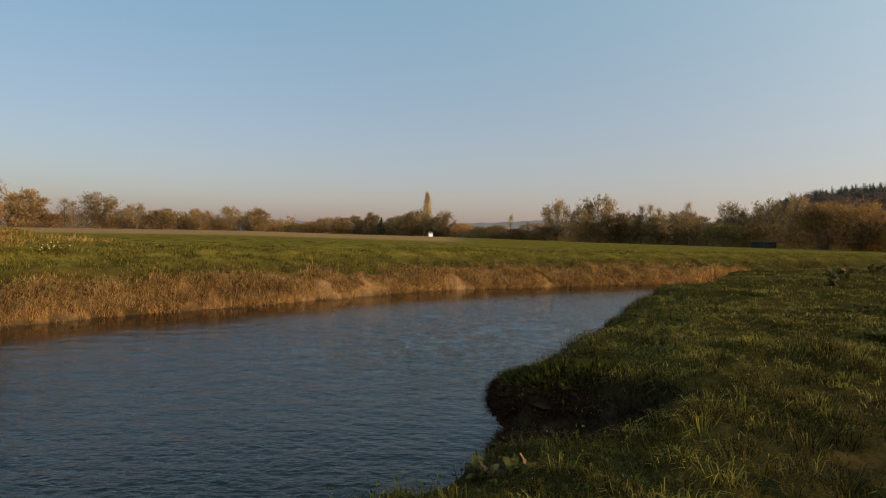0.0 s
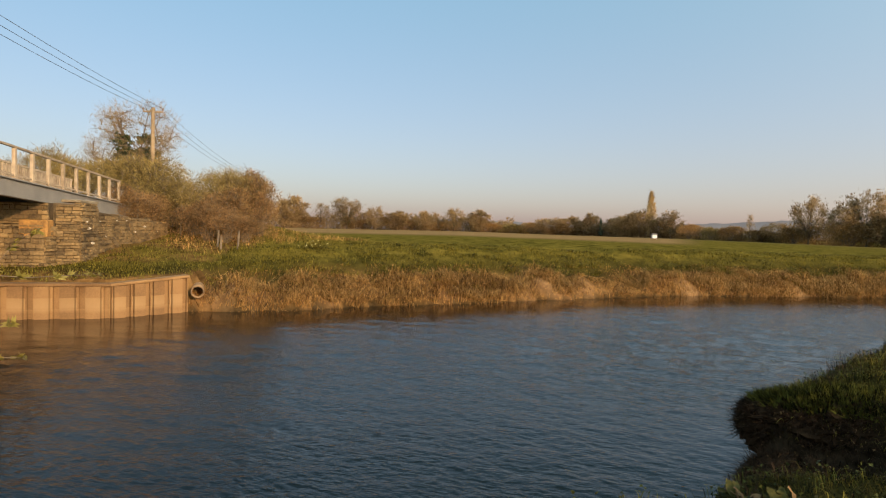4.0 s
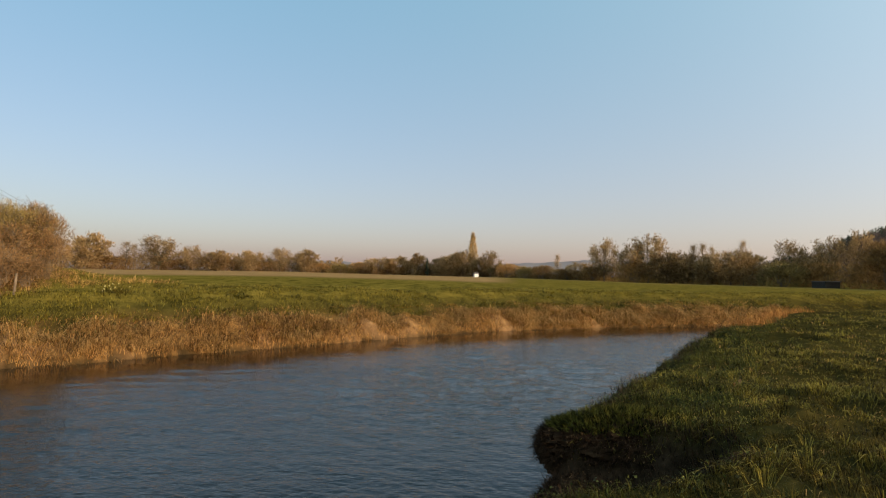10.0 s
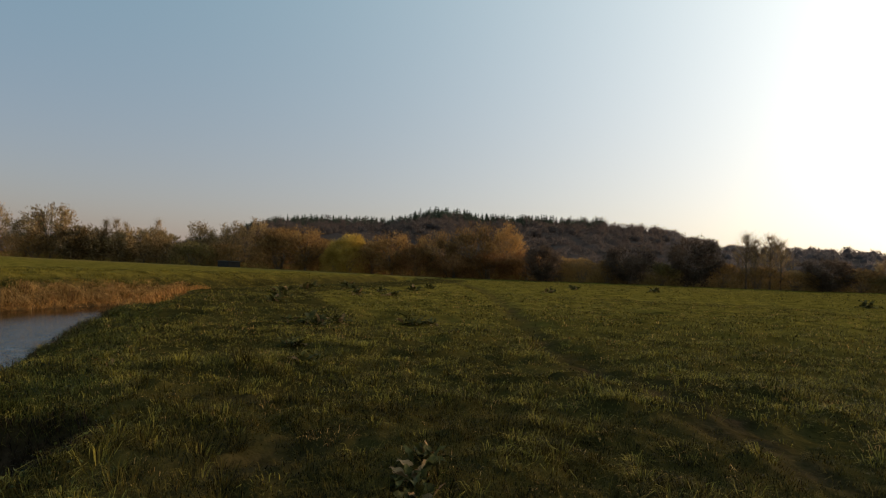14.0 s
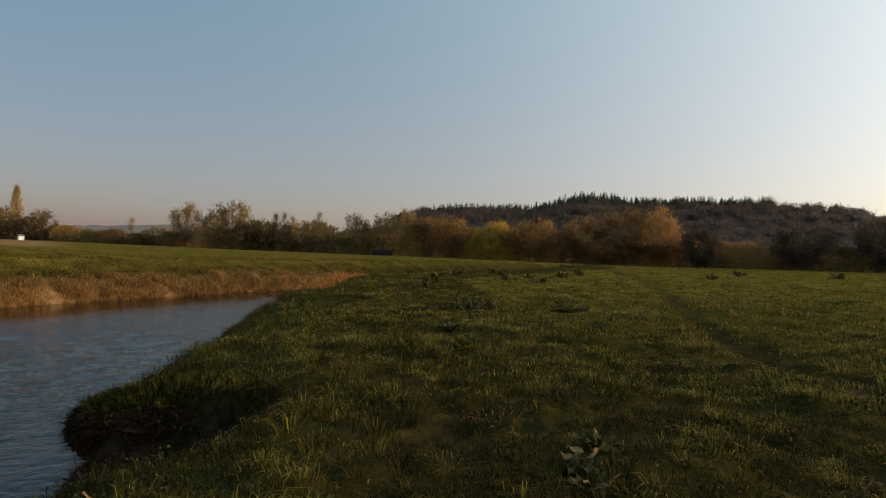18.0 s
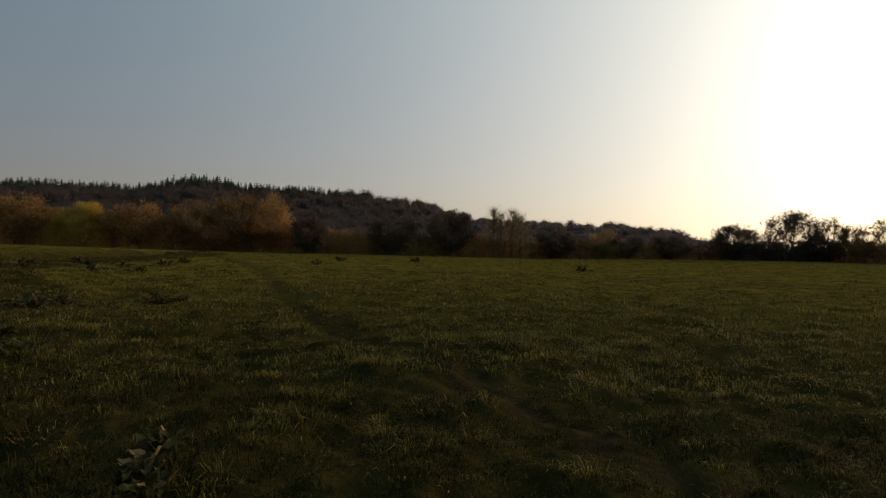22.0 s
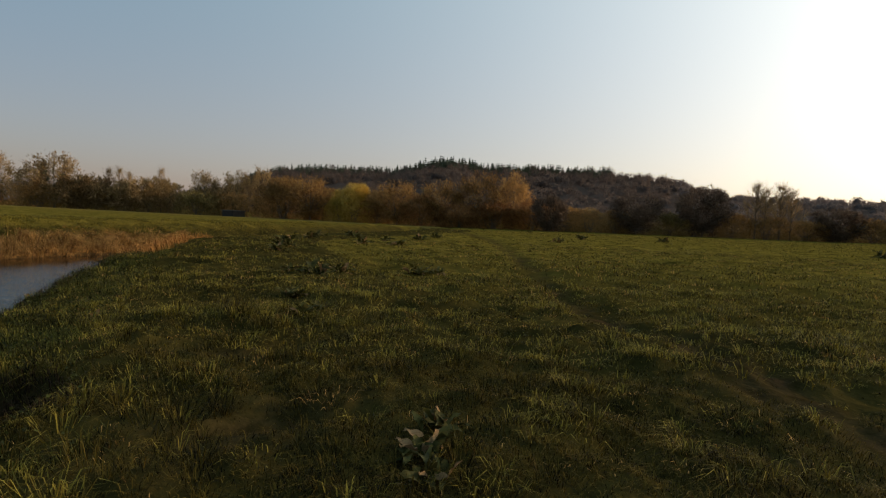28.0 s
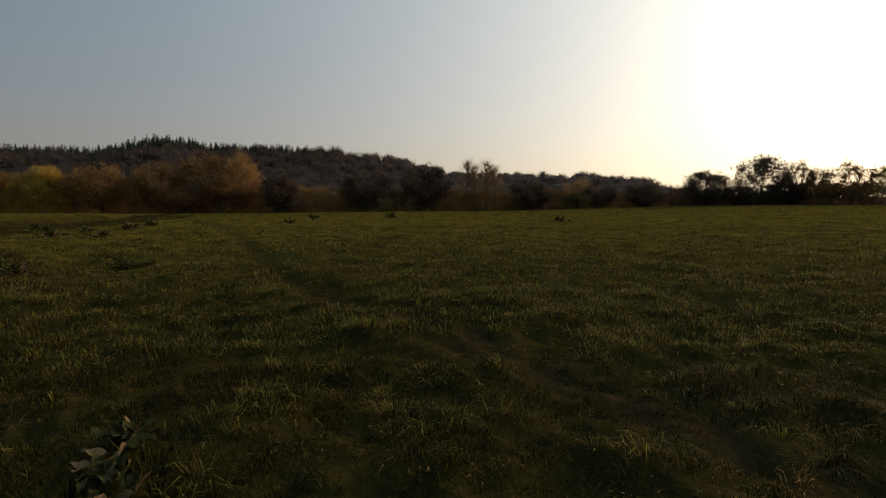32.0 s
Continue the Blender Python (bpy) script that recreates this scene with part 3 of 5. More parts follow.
def meadow(n, r0, r1, h0, w, label):
    x, y = scatter(n, r0, r1, -114, 40 if r1 < 16 else 12)
    z, sn, sf = land(x, y)
    clump = vnoise(x, y, 1.1, 21) * 0.6 + vnoise(x, y, 3.1, 22) * 0.4
    worn = trodden(x, y)
    keep = (sn > 0.35) & (hollow(x, y) < 0.3) & (rng.uniform(0, 1, n) < np.clip(clump * 1.9 - 0.15, 0.12, 1) * (1 - 0.92 * worn))
    x, y, clump = x[keep], y[keep], clump[keep]
    h = h0 * (0.45 + 1.3 * clump**1.5) * rng.uniform(0.5, 1.35, len(x))
    blades("grass", x, y, h, w * rng.uniform(0.6, 1.3, len(x)), rng.uniform(0.5, 1.45, len(x)), M_GRASS, label, "grass")


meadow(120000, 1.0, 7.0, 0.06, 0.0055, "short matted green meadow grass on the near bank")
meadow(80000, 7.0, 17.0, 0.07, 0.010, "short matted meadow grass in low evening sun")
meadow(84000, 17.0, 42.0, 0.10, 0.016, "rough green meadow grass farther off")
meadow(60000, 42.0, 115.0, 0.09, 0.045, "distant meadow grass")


def tufts(n, r0, r1, per, h0, w, mat, label, spread0=0.03, spread1=0.10, a0=-114, a1=14, patchy=0.0):
    """Tussocks: blades that arch outwards from a crown."""
    x, y = scatter(n, r0, r1, a0, a1)
    patch = vnoise(x, y, 0.8, 61) * 0.5 + vnoise(x, y, 2.3, 4) * 0.5
    keep = (land(x, y)[1] > 0.4) & (hollow(x, y) < 0.25) & (rng.uniform(0, 1, n) > trodden(x, y) * 1.1) & (patch > patchy)
    x, y, patch = x[keep], y[keep], patch[keep]
    k = np.repeat(np.arange(len(x)), per)
    spread, tall = rng.uniform(spread0, spread1, len(x)), rng.uniform(0.45, 1.0, len(x)) * (0.3 + 1.5 * patch)
    ox, oy = rng.normal(0, 1, len(k)) * spread[k], rng.normal(0, 1, len(k)) * spread[k]
    reach = np.clip(np.hypot(ox, oy) / (spread[k] * 1.6), 0, 1.2)
    blades("grass_tufts", x[k] + ox, y[k] + oy, h0 * tall[k] * rng.uniform(0.55, 1.2, len(k)), w * rng.uniform(0.6, 1.3, len(k)), 0.35 + reach * rng.uniform(0.5, 1.2, len(k)),
           mat, label, "grass", None, 0.45, np.arctan2(oy, ox), 0.5)


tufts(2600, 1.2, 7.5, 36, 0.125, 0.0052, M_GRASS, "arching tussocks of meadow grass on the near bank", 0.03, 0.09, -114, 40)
# from here outwards tussocks take the brighter, sunlit-toned colour
tufts(4300, 7.5, 18.0, 20, 0.14, 0.008, M_SUNLUSH, "arching tussocks of meadow grass", 0.04, 0.13)
tufts(7500, 18.0, 45.0, 11, 0.15, 0.016, M_SUNLUSH, "rough tussocks across the meadow", 0.08, 0.22, -114, 14, 0.3)
tufts(4500, 45.0, 110.0, 6, 0.18, 0.05, M_SUNLUSH, "far rough tussocks", 0.15, 0.4, -114, 14, 0.35)
tufts(260, 2.2, 11.0, 60, 0.21, 0.0055, M_GRASS, "tall fresh grass tufts near the bank", 0.05, 0.11, -60, 8)
tufts(620, 2.0, 16.0, 16, 0.10, 0.005, M_DRY, "wisps of dead straw in the turf", 0.05, 0.14)


# bright tufts whose colour stands for sunlit grass tops
tufts(1100, 2.0, 12.0, 36, 0.165, 0.0065, M_SUNLUSH, "yellow-green tufts in the turf, toned as sunlit", 0.03, 0.085, -100, 14, 0.5)
tufts(1500, 14.0, 42.0, 8, 0.12, 0.012, M_DRY, "brown withered wisps across the meadow", 0.08, 0.25, -114, 0, 0.3)
tufts(900, 12.0, 30.0, 18, 0.16, 0.011, M_SUNLUSH, "yellow-green tufts farther off, toned as sunlit", 0.05, 0.12, -112, 10, 0.4)


def rough_patch(n, x0, x1, y0, y1, h0, h1, w, mat, label, category, lo=0.3):
    """Grass over the rough ground by the bridge."""
    x, y = rng.uniform(x0, x1, n), rng.uniform(y0, y1, n)
    sf_ = land(x, y)[2]
    keep = (sf_ > 0.5) & (np.hypot(x, y) < 38) & (vnoise(x, y, 0.8, 71) > lo)
    blades(category.replace(" ", "_"), x[keep], y[keep], rng.uniform(h0, h1, keep.sum()), w * rng.uniform(0.6, 1.4, keep.sum()), rng.uniform(0.5, 1.5, keep.sum()), mat, label, category)


rough_patch(30000, -30, -13, 12, 34, 0.08, 0.24, 0.014, M_SUNLUSH, "rough green grass above the piling", "grass", 0.25)
rough_patch(9000, -30, -18.5, 19, 34, 0.2, 0.5, 0.010, M_DRY, "pale dead grass below the brambles", "dead grass", 0.55)


def bank_blades(n, s0, s1, h0, h1, w, mat, label, category, line, x_from, x_to, side, slope=0.75):
    """Grass in a strip s0 to s1 metres inland of a shore."""
    pts = np.array(line, float)
    seg = np.diff(pts, axis=0)
    ln = np.hypot(*seg.T)
    cum = np.r_[0, np.cumsum(ln)]
    u = rng.uniform(0, cum[-1], n * 4)
    k = np.clip(np.searchsorted(cum, u) - 1, 0, len(ln) - 1)
    p = pts[k] + seg[k] * ((u - cum[k]) / ln[k])[:, None]
    nrm = np.c_[-seg[k][:, 1], seg[k][:, 0]] / ln[k][:, None] * side
    s = rng.uniform(s0, s1, len(u))
    p = p + nrm * s[:, None]
    keep = (p[:, 0] > x_from) & (p[:, 0] < x_to) & (hollow(p[:, 0], p[:, 1]) < 0.25) & (bare(p[:, 0], p[:, 1]) < rng.uniform(0.2, 1.3, len(u))) & (vnoise(p[:, 0], p[:, 1], 1.3, 31) > rng.uniform(0.0, 0.5, len(u)))
    p, nrm = p[keep][:n], nrm[keep][:n]
    m = len(p)
    tall = 0.35 + 1.2 * vnoise(p[:, 0], p[:, 1], 1.3, 33)
    toward = np.arctan2(-nrm[:, 1], -nrm[:, 0])
    blades(category.replace(" ", "_"), p[:, 0], p[:, 1], rng.uniform(h0, h1, m) * tall, w * rng.uniform(0.6, 1.4, m), rng.uniform(0.2, 1.0, m) * slope, mat, label, category, None, 0.55, toward)


def bank_tufts(n, per, s0, s1, h0, h1, w, mat, label, category, line, x_from, x_to, side, spread=0.12, lo=0.35):
    """Clumps along a bank: blades that arch out and hang down towards the water."""
    pts = np.array(line, float)
    seg = np.diff(pts, axis=0)
    ln = np.hypot(*seg.T)
    cum = np.r_[0, np.cumsum(ln)]
    u = rng.uniform(0, cum[-1], n * 5)
    k = np.clip(np.searchsorted(cum, u) - 1, 0, len(ln) - 1)
    nrm = np.c_[-seg[k][:, 1], seg[k][:, 0]] / ln[k][:, None] * side
    p = pts[k] + seg[k] * ((u - cum[k]) / ln[k])[:, None] + nrm * rng.uniform(s0, s1, len(u))[:, None]
    keep = (p[:, 0] > x_from) & (p[:, 0] < x_to) & (vnoise(p[:, 0], p[:, 1], 0.9, 35) > lo) & (bare(p[:, 0], p[:, 1]) < rng.uniform(0.2, 1.3, len(u)))
    p, nrm = p[keep][:n], nrm[keep][:n]
    size = rng.uniform(0.5, 1.25, len(p))
    k = np.repeat(np.arange(len(p)), per)
    ox, oy = rng.normal(0, 1, len(k)) * spread * size[k], rng.normal(0, 1, len(k)) * spread * size[k]
    out_ = np.arctan2(oy / spread - nrm[k][:, 1] * 1.1, ox / spread - nrm[k][:, 0] * 1.1)
    blades(category.replace(" ", "_"), p[k][:, 0] + ox, p[k][:, 1] + oy, rng.uniform(h0, h1, len(k)) * size[k], w * rng.uniform(0.6, 1.4, len(k)), rng.uniform(0.3, 1.7, len(k)), mat, label, category, None, 0.62, out_, 0.5)


bank_blades(20000, 0.0, 1.7, 0.12, 0.32, 0.012, M_DRY, "matted dead brown grass down the far bank", "dead grass", FAR_SHORE, -15.2, 18.5, 1, 1.9)
bank_tufts(1150, 30, 0.05, 1.7, 0.22, 0.52, 0.012, M_DRY, "hanging clumps of dead straw-brown grass on the far bank", "dead grass", FAR_SHORE, -15.4, 18.5, 1, 0.13, 0.3)
bank_tufts(420, 22, 0.3, 1.9, 0.16, 0.4, 0.012, M_REED, "brown withered stalks on the far bank", "dead stalks", FAR_SHORE, -15.4, 18.5, 1, 0.16, 0.4)
bank_tufts(620, 24, 0.9, 2.8, 0.12, 0.30, 0.013, M_SUNLUSH, "green clumps reaching down the far bank", "grass", FAR_SHORE, -16, 20, 1, 0.14, 0.42)
bank_blades(7000, 1.3, 2.8, 0.10, 0.24, 0.010, M_DRY, "thin dead grass among green on the far bank", "dead grass", FAR_SHORE, -16, 18, 1, 1.2)
bank_blades(48000, 1.2, 6.5, 0.06, 0.18, 0.015, M_SUNLUSH, "green grass on the far bank slope", "grass", FAR_SHORE, -40, 40, 1, 1.0)
bank_tufts(900, 16, 2.4, 12.0, 0.10, 0.26, 0.018, M_SUNLUSH, "rough green tussocks across the far bank", "grass", FAR_SHORE, -16, 30, 1, 0.15, 0.4)
bank_blades(7000, 0.1, 1.9, 0.2, 0.6, 0.016, M_REED, "pale orange reeds at the river bend", "reeds", NEAR_SHORE, 9.2, 16.5, -1, 1.1)
bank_blades(4600, 0.0, 0.75, 0.08, 0.30, 0.008, M_ROOT, "dark dead stems along the near bank edge", "dead stems", NEAR_SHORE, 0.2, 9.5, -1, 1.3)
bank_blades(22000, 0.25, 2.4, 0.08, 0.22, 0.006, M_BANKGRASS, "green grass on the near bank edge", "grass", NEAR_SHORE, -9, 12, -1, 1.6)


# ---- trees ----
def limb_mesh(name, segs, mat, sides=4):
    v, t = [], []
    for a, b, r0, r1 in segs:
        d = (b - a).normalized()
        u = d.orthogonal().normalized()
        w = d.cross(u)
        base = len(v)
        for p, r in ((a, r0), (b, r1)):
            for i in range(sides):
                c = 6.2832 * i / sides
                v.append(p + u * (math.cos(c) * r) + w * (math.sin(c) * r))
        for i in range(sides):
            j = (i + 1) % sides
            t += [(base + i, base + j, base + sides + j), (base + i, base + sides + j, base + sides + i)]
    return tri_mesh(name, [tuple(p) for p in v], t, mat)


def twig_mesh(name, pos, out, length, width, mat, n=None):
    """Fine twigs: thin forked slivers at pos growing along out."""
    pos, out = np.asarray(pos), np.asarray(out)
    m = len(pos)
    out = out / (np.linalg.norm(out, axis=1)[:, None] + 1e-9)
    side = np.cross(out, rng.normal(size=(m, 3)))
    side /= np.linalg.norm(side, axis=1)[:, None] + 1e-9
    L, W = (length * rng.uniform(0.5, 1.4, m))[:, None], (width * rng.uniform(0.6, 1.4, m))[:, None]
    tip = pos + out * L
    fork = pos + out * L * 0.8 + side * L * 0.35
    v = np.stack([pos - side * W, pos + side * W, tip, fork], 1).reshape(-1, 3)
    k = (np.arange(m) * 4)[:, None]
    t = np.stack([k + [0, 1, 2], k + [0, 1, 3]], 1).reshape(-1, 3)
    return tri_mesh(name, v, t, mat)


def bend(a, c, b, r0, r1, segs, n=4):
    """A limb curving from a to b by way of c; returns the points along it."""
    pts = [a.lerp(c, i / n).lerp(c.lerp(b, i / n), i / n) for i in range(n + 1)]
    for i in range(n):
        segs.append((pts[i], pts[i + 1], r0 + (r1 - r0) * i / n, r0 + (r1 - r0) * (i + 1) / n))
    return pts


def proto_crown(seed, name, mat, height_, width, label, low=0.15, trunk=0.22, limbs=9, branches=80, twigs=26, twig=0.055, thick=0.02, ivy=0, ragged=0.16):
    """A leafless tree: limbs fan out to a rounded, uneven crown, with branches and fine twigs to its edge."""
    rnd = random.Random(seed)
    segs, mains, pos, out = [], [], [], []
    mid, half = height_ * (1 + low) / 2, height_ * (1 - low) / 2

    def edge(u, v, k):
        """A place in the crown: u round it, v from foot to top."""
        lump = 1 + ragged * (math.sin(u * 3 + seed) + math.sin(u * 2.0 + v * 5 + seed * 2)) * 0.7
        r = math.sqrt(max(0.02, 1 - v * v)) * width / 2 * k * lump
        return Vector((math.cos(u) * r, math.sin(u) * r, mid + v * half * k * (0.94 + 0.06 * lump)))

    fork_z = height_ * trunk
    segs.append((Vector((0, 0, -0.3)), Vector((0, 0, fork_z)), height_ * 0.026, height_ * 0.02))
    for i in range(limbs):
        tip = edge(6.2832 * i / limbs + rnd.uniform(-0.3, 0.3), rnd.uniform(-0.25, 0.95), rnd.uniform(0.75, 0.92))
        root_ = Vector((0, 0, fork_z * rnd.uniform(0.6, 1.0)))
        mains.append(bend(root_, Vector((tip.x * 0.35, tip.y * 0.35, (root_.z + tip.z) / 2 + height_ * 0.06)), tip, height_ * 0.013, height_ * 0.004, segs, 6))
    spots = [p for m_ in mains for p in m_[1:]]
    for i in range(branches):
        tip = edge(2.39996 * i, 1 - 1.96 * (i + 0.5) / branches, 1.0 - 0.5 * rnd.random() ** 1.7)
        near = min(spots, key=lambda p: (p - tip).length + 0.6 * max(0, p.z - tip.z) + rnd.uniform(0, 0.12) * width)
        pts = bend(near, near.lerp(tip, 0.5) + Vector((0, 0, 0.05 * height_)), tip, height_ * 0.0045, height_ * 0.0015, segs, 3)
        for _ in range(twigs):
            k = rnd.random() ** 1.05 * 2.999
            p = pts[int(k)].lerp(pts[int(k) + 1], k % 1)
            d = (p - Vector((0, 0, mid * 0.7))).normalized() + Vector((rnd.gauss(0, 0.6), rnd.gauss(0, 0.6), rnd.gauss(0.25, 0.5)))
            pos.append(p + Vector((rnd.gauss(0, 0.055) * width, rnd.gauss(0, 0.055) * width, rnd.gauss(0, 0.045) * height_)))
            out.append(d)
    ob = thing(name, 0, 0, 0, label, "tree")
    under(new("trunk", limb_mesh("trunk", segs, M_BARK, 3)), ob)
    under(new("crown", twig_mesh("crown", pos, out, height_ * twig, thick, mat)), ob)
    if ivy:
        ps = [p + Vector((rnd.gauss(0, 0.025), rnd.gauss(0, 0.025), rnd.gauss(0, 0.02))) * height_ for m_ in mains for p in m_[1:5] for _ in range(ivy)]
        under(new("ivy", twig_mesh("ivy", ps, [Vector((rnd.gauss(0, 1), rnd.gauss(0, 1), rnd.gauss(0, 1))) for _ in ps], 0.03 * height_, 0.01 * height_, M_IVY)), ob)
    return ob


def proto_bush(seed, name, mat, height_, width, count=3800, label="", lobes=9, up=0.9, base=0.0, twig=0.085, flat=0.8, thick=0.026, skirt_k=4, ivy=0.0):
    """A dense, many-stemmed crown of fine twigs, made of uneven lobes."""
    rnd = random.Random(seed)
    g = np.random.default_rng(seed)
    segs, pos, out = [], [], []
    cs = []
    for i in range(lobes):
        a, rr = 6.2832 * i / lobes + rnd.uniform(-0.4, 0.4), width * 0.5 * rnd.uniform(0.15, 0.68)
        if i == 0:
            rr = 0
        dome = height_ * math.sqrt(max(0.1, 1 - (rr / (width * 0.52)) ** 2)) * rnd.uniform(0.84, 1.0)
        sz = height_ * rnd.uniform(0.15, 0.26)
        c = Vector((math.cos(a) * rr, math.sin(a) * rr, dome - sz))
        s = Vector((width * rnd.uniform(0.15, 0.24), width * rnd.uniform(0.15, 0.24), sz))
        cs.append((c, s))
        p = Vector((rnd.gauss(0, 0.03) * width, rnd.gauss(0, 0.03) * width, -0.2))
        for j in range(4):
            q = p.lerp(c + Vector((0, 0, s.z * 0.5)), 0.25 + 0.25 * j) + Vector((rnd.gauss(0, 0.03), rnd.gauss(0, 0.03), 0)) * width
            segs.append((p, q, height_ * 0.011 * (1 - j * 0.24), height_ * 0.011 * (0.76 - j * 0.24) + 0.004))
            p = q
            for _ in range(3):
                segs.append((p, p + Vector((rnd.gauss(0, 0.08) * width, rnd.gauss(0, 0.08) * width, rnd.uniform(0.04, 0.16) * height_)), min(0.035, thick * 1.3), min(0.012, thick)))
    per = count // lobes
    for c, s in cs:
        v = g.normal(size=(per, 3))
        v /= np.linalg.norm(v, axis=1)[:, None]
        rr = g.uniform(0.25, 1.0, per) ** 0.5
        p = np.array(c) + v * rr[:, None] * np.array(s)
        low = p[:, 2] < height_ * base
        p[low, 2] = g.uniform(height_ * base, height_ * 0.5, low.sum())
        pos.append(p)
        out.append(v * flat + np.array([0, 0, up]) + g.normal(0, 0.35, (per, 3)))
    skirt = per * skirt_k
    a, rr = g.uniform(0, 6.283, skirt), width * 0.44 * np.sqrt(g.uniform(0, 1, skirt))
    pos.append(np.c_[np.cos(a) * rr, np.sin(a) * rr, g.uniform(max(base, 0.0), 0.62, skirt) * height_ * (1 - 0.55 * rr / width)])
    out.append(np.c_[np.cos(a), np.sin(a), np.full(skirt, 1.2)] + g.normal(0, 0.4, (skirt, 3)))
    ob = thing(name, 0, 0, 0, label, "bush" if height_ < 7 else "tree")
    if base > 0.2:
        segs.append((Vector((0, 0, -0.3)), Vector((0.02 * width, 0, height_ * 0.35)), height_ * 0.03, height_ * 0.02))
    under(new("trunk", limb_mesh("trunk", segs, M_BARK)), ob)
    if ivy:
        q = g.normal(0, 1, (700, 3)) * [0.09 * width, 0.09 * width, 0.16 * height_] + [0, 0, 0.42 * height_]
        under(new("ivy", twig_mesh("ivy", q, g.normal(0, 1, (700, 3)), 0.35, 0.11, M_IVY)), ob)
    under(new("crown", twig_mesh("crown", np.vstack(pos), np.vstack(out), height_ * twig, thick, mat)), ob)
    return ob


def proto_column(seed, name, mat, height_, width, label, count=2600, base=0.08, fine=0.07, thick=0.03):
    g = np.random.default_rng(seed)
    u = g.uniform(base, 1, count)
    rr = width / 2 * np.clip(np.sin(np.pi * np.clip(u, 0, 1) ** 0.7) * 0.95 + 0.08, 0.06, 1) * np.sqrt(g.uniform(0, 1, count))
    a = g.uniform(0, 6.283, count)
    pos = np.c_[np.cos(a) * rr, np.sin(a) * rr, u * height_ * 0.95]
    out = np.c_[np.cos(a) * 0.3, np.sin(a) * 0.3, np.full(count, 1.2)] + g.normal(0, 0.15, (count, 3))
    ob = thing(name, 0, 0, 0, label, "tree")
    segs = [(Vector((0, 0, -0.3)), Vector((0, 0, height_ * 0.5)), height_ * 0.010, height_ * 0.007), (Vector((0, 0, height_ * 0.5)), Vector((0.1, 0, height_ * 0.97)), height_ * 0.007, 0.02)]
    for i in range(40):
        z0, c = height_ * random.Random(seed + i).uniform(0.15, 0.85), i * 2.4
        segs.append((Vector((0, 0, z0)), Vector((math.cos(c) * width * 0.3, math.sin(c) * width * 0.3, z0 + height_ * 0.14)), 0.045, 0.015))
    under(new("trunk", limb_mesh("trunk", segs, M_BARK)), ob)
    under(new("crown", twig_mesh("crown", pos, out, height_ * fine, thick, mat)), ob)
    return ob


def conifer_arrays(g, n_layer=9, per=11):
    """Unit conifer (height 1): drooping boughs in whorls."""
    v, t = [], []
    for i in range(n_layer):
        u = 0.12 + 0.86 * i / n_layer
        for j in range(per):
            a = 6.2832 * (j + g.uniform(-0.3, 0.3)) / per
            rr = 0.20 * (1 - u) ** 0.85 * g.uniform(0.65, 1.25) + 0.012
            c, s, w = math.cos(a), math.sin(a), 0.045 * (1.2 - u)
            k = len(v)
            v += [(0, 0, u + 0.07), (c * rr * 0.6 - s * w, s * rr * 0.6 + c * w, u), (c * rr * 0.6 + s * w, s * rr * 0.6 - c * w, u), (c * rr, s * rr, u - 0.05 * g.uniform(0, 1.5))]
            t += [(k, k + 1, k + 2), (k + 1, k + 3, k + 2)]
    k = len(v)
    v += [(-0.012, 0, 0), (0.012, 0, 0), (0, 0, 1.04)]
    t.append((k, k + 1, k + 2))
    return np.array(v), np.array(t)


def proto_conifer(seed, height_, label):
    v, t = conifer_arrays(np.random.default_rng(seed), 12, 14)
    ob = thing("conifer", 0, 0, 0, label, "tree")
    under(new("crown", tri_mesh("crown", v * height_, t, M_CONIFER)), ob)
    under(new("trunk", limb_mesh("trunk", [(Vector((0, 0, -0.3)), Vector((0, 0, height_ * 0.5)), height_ * 0.02, height_ * 0.01)], M_BARK, 6)), ob)
    return ob


PROTOS = {}


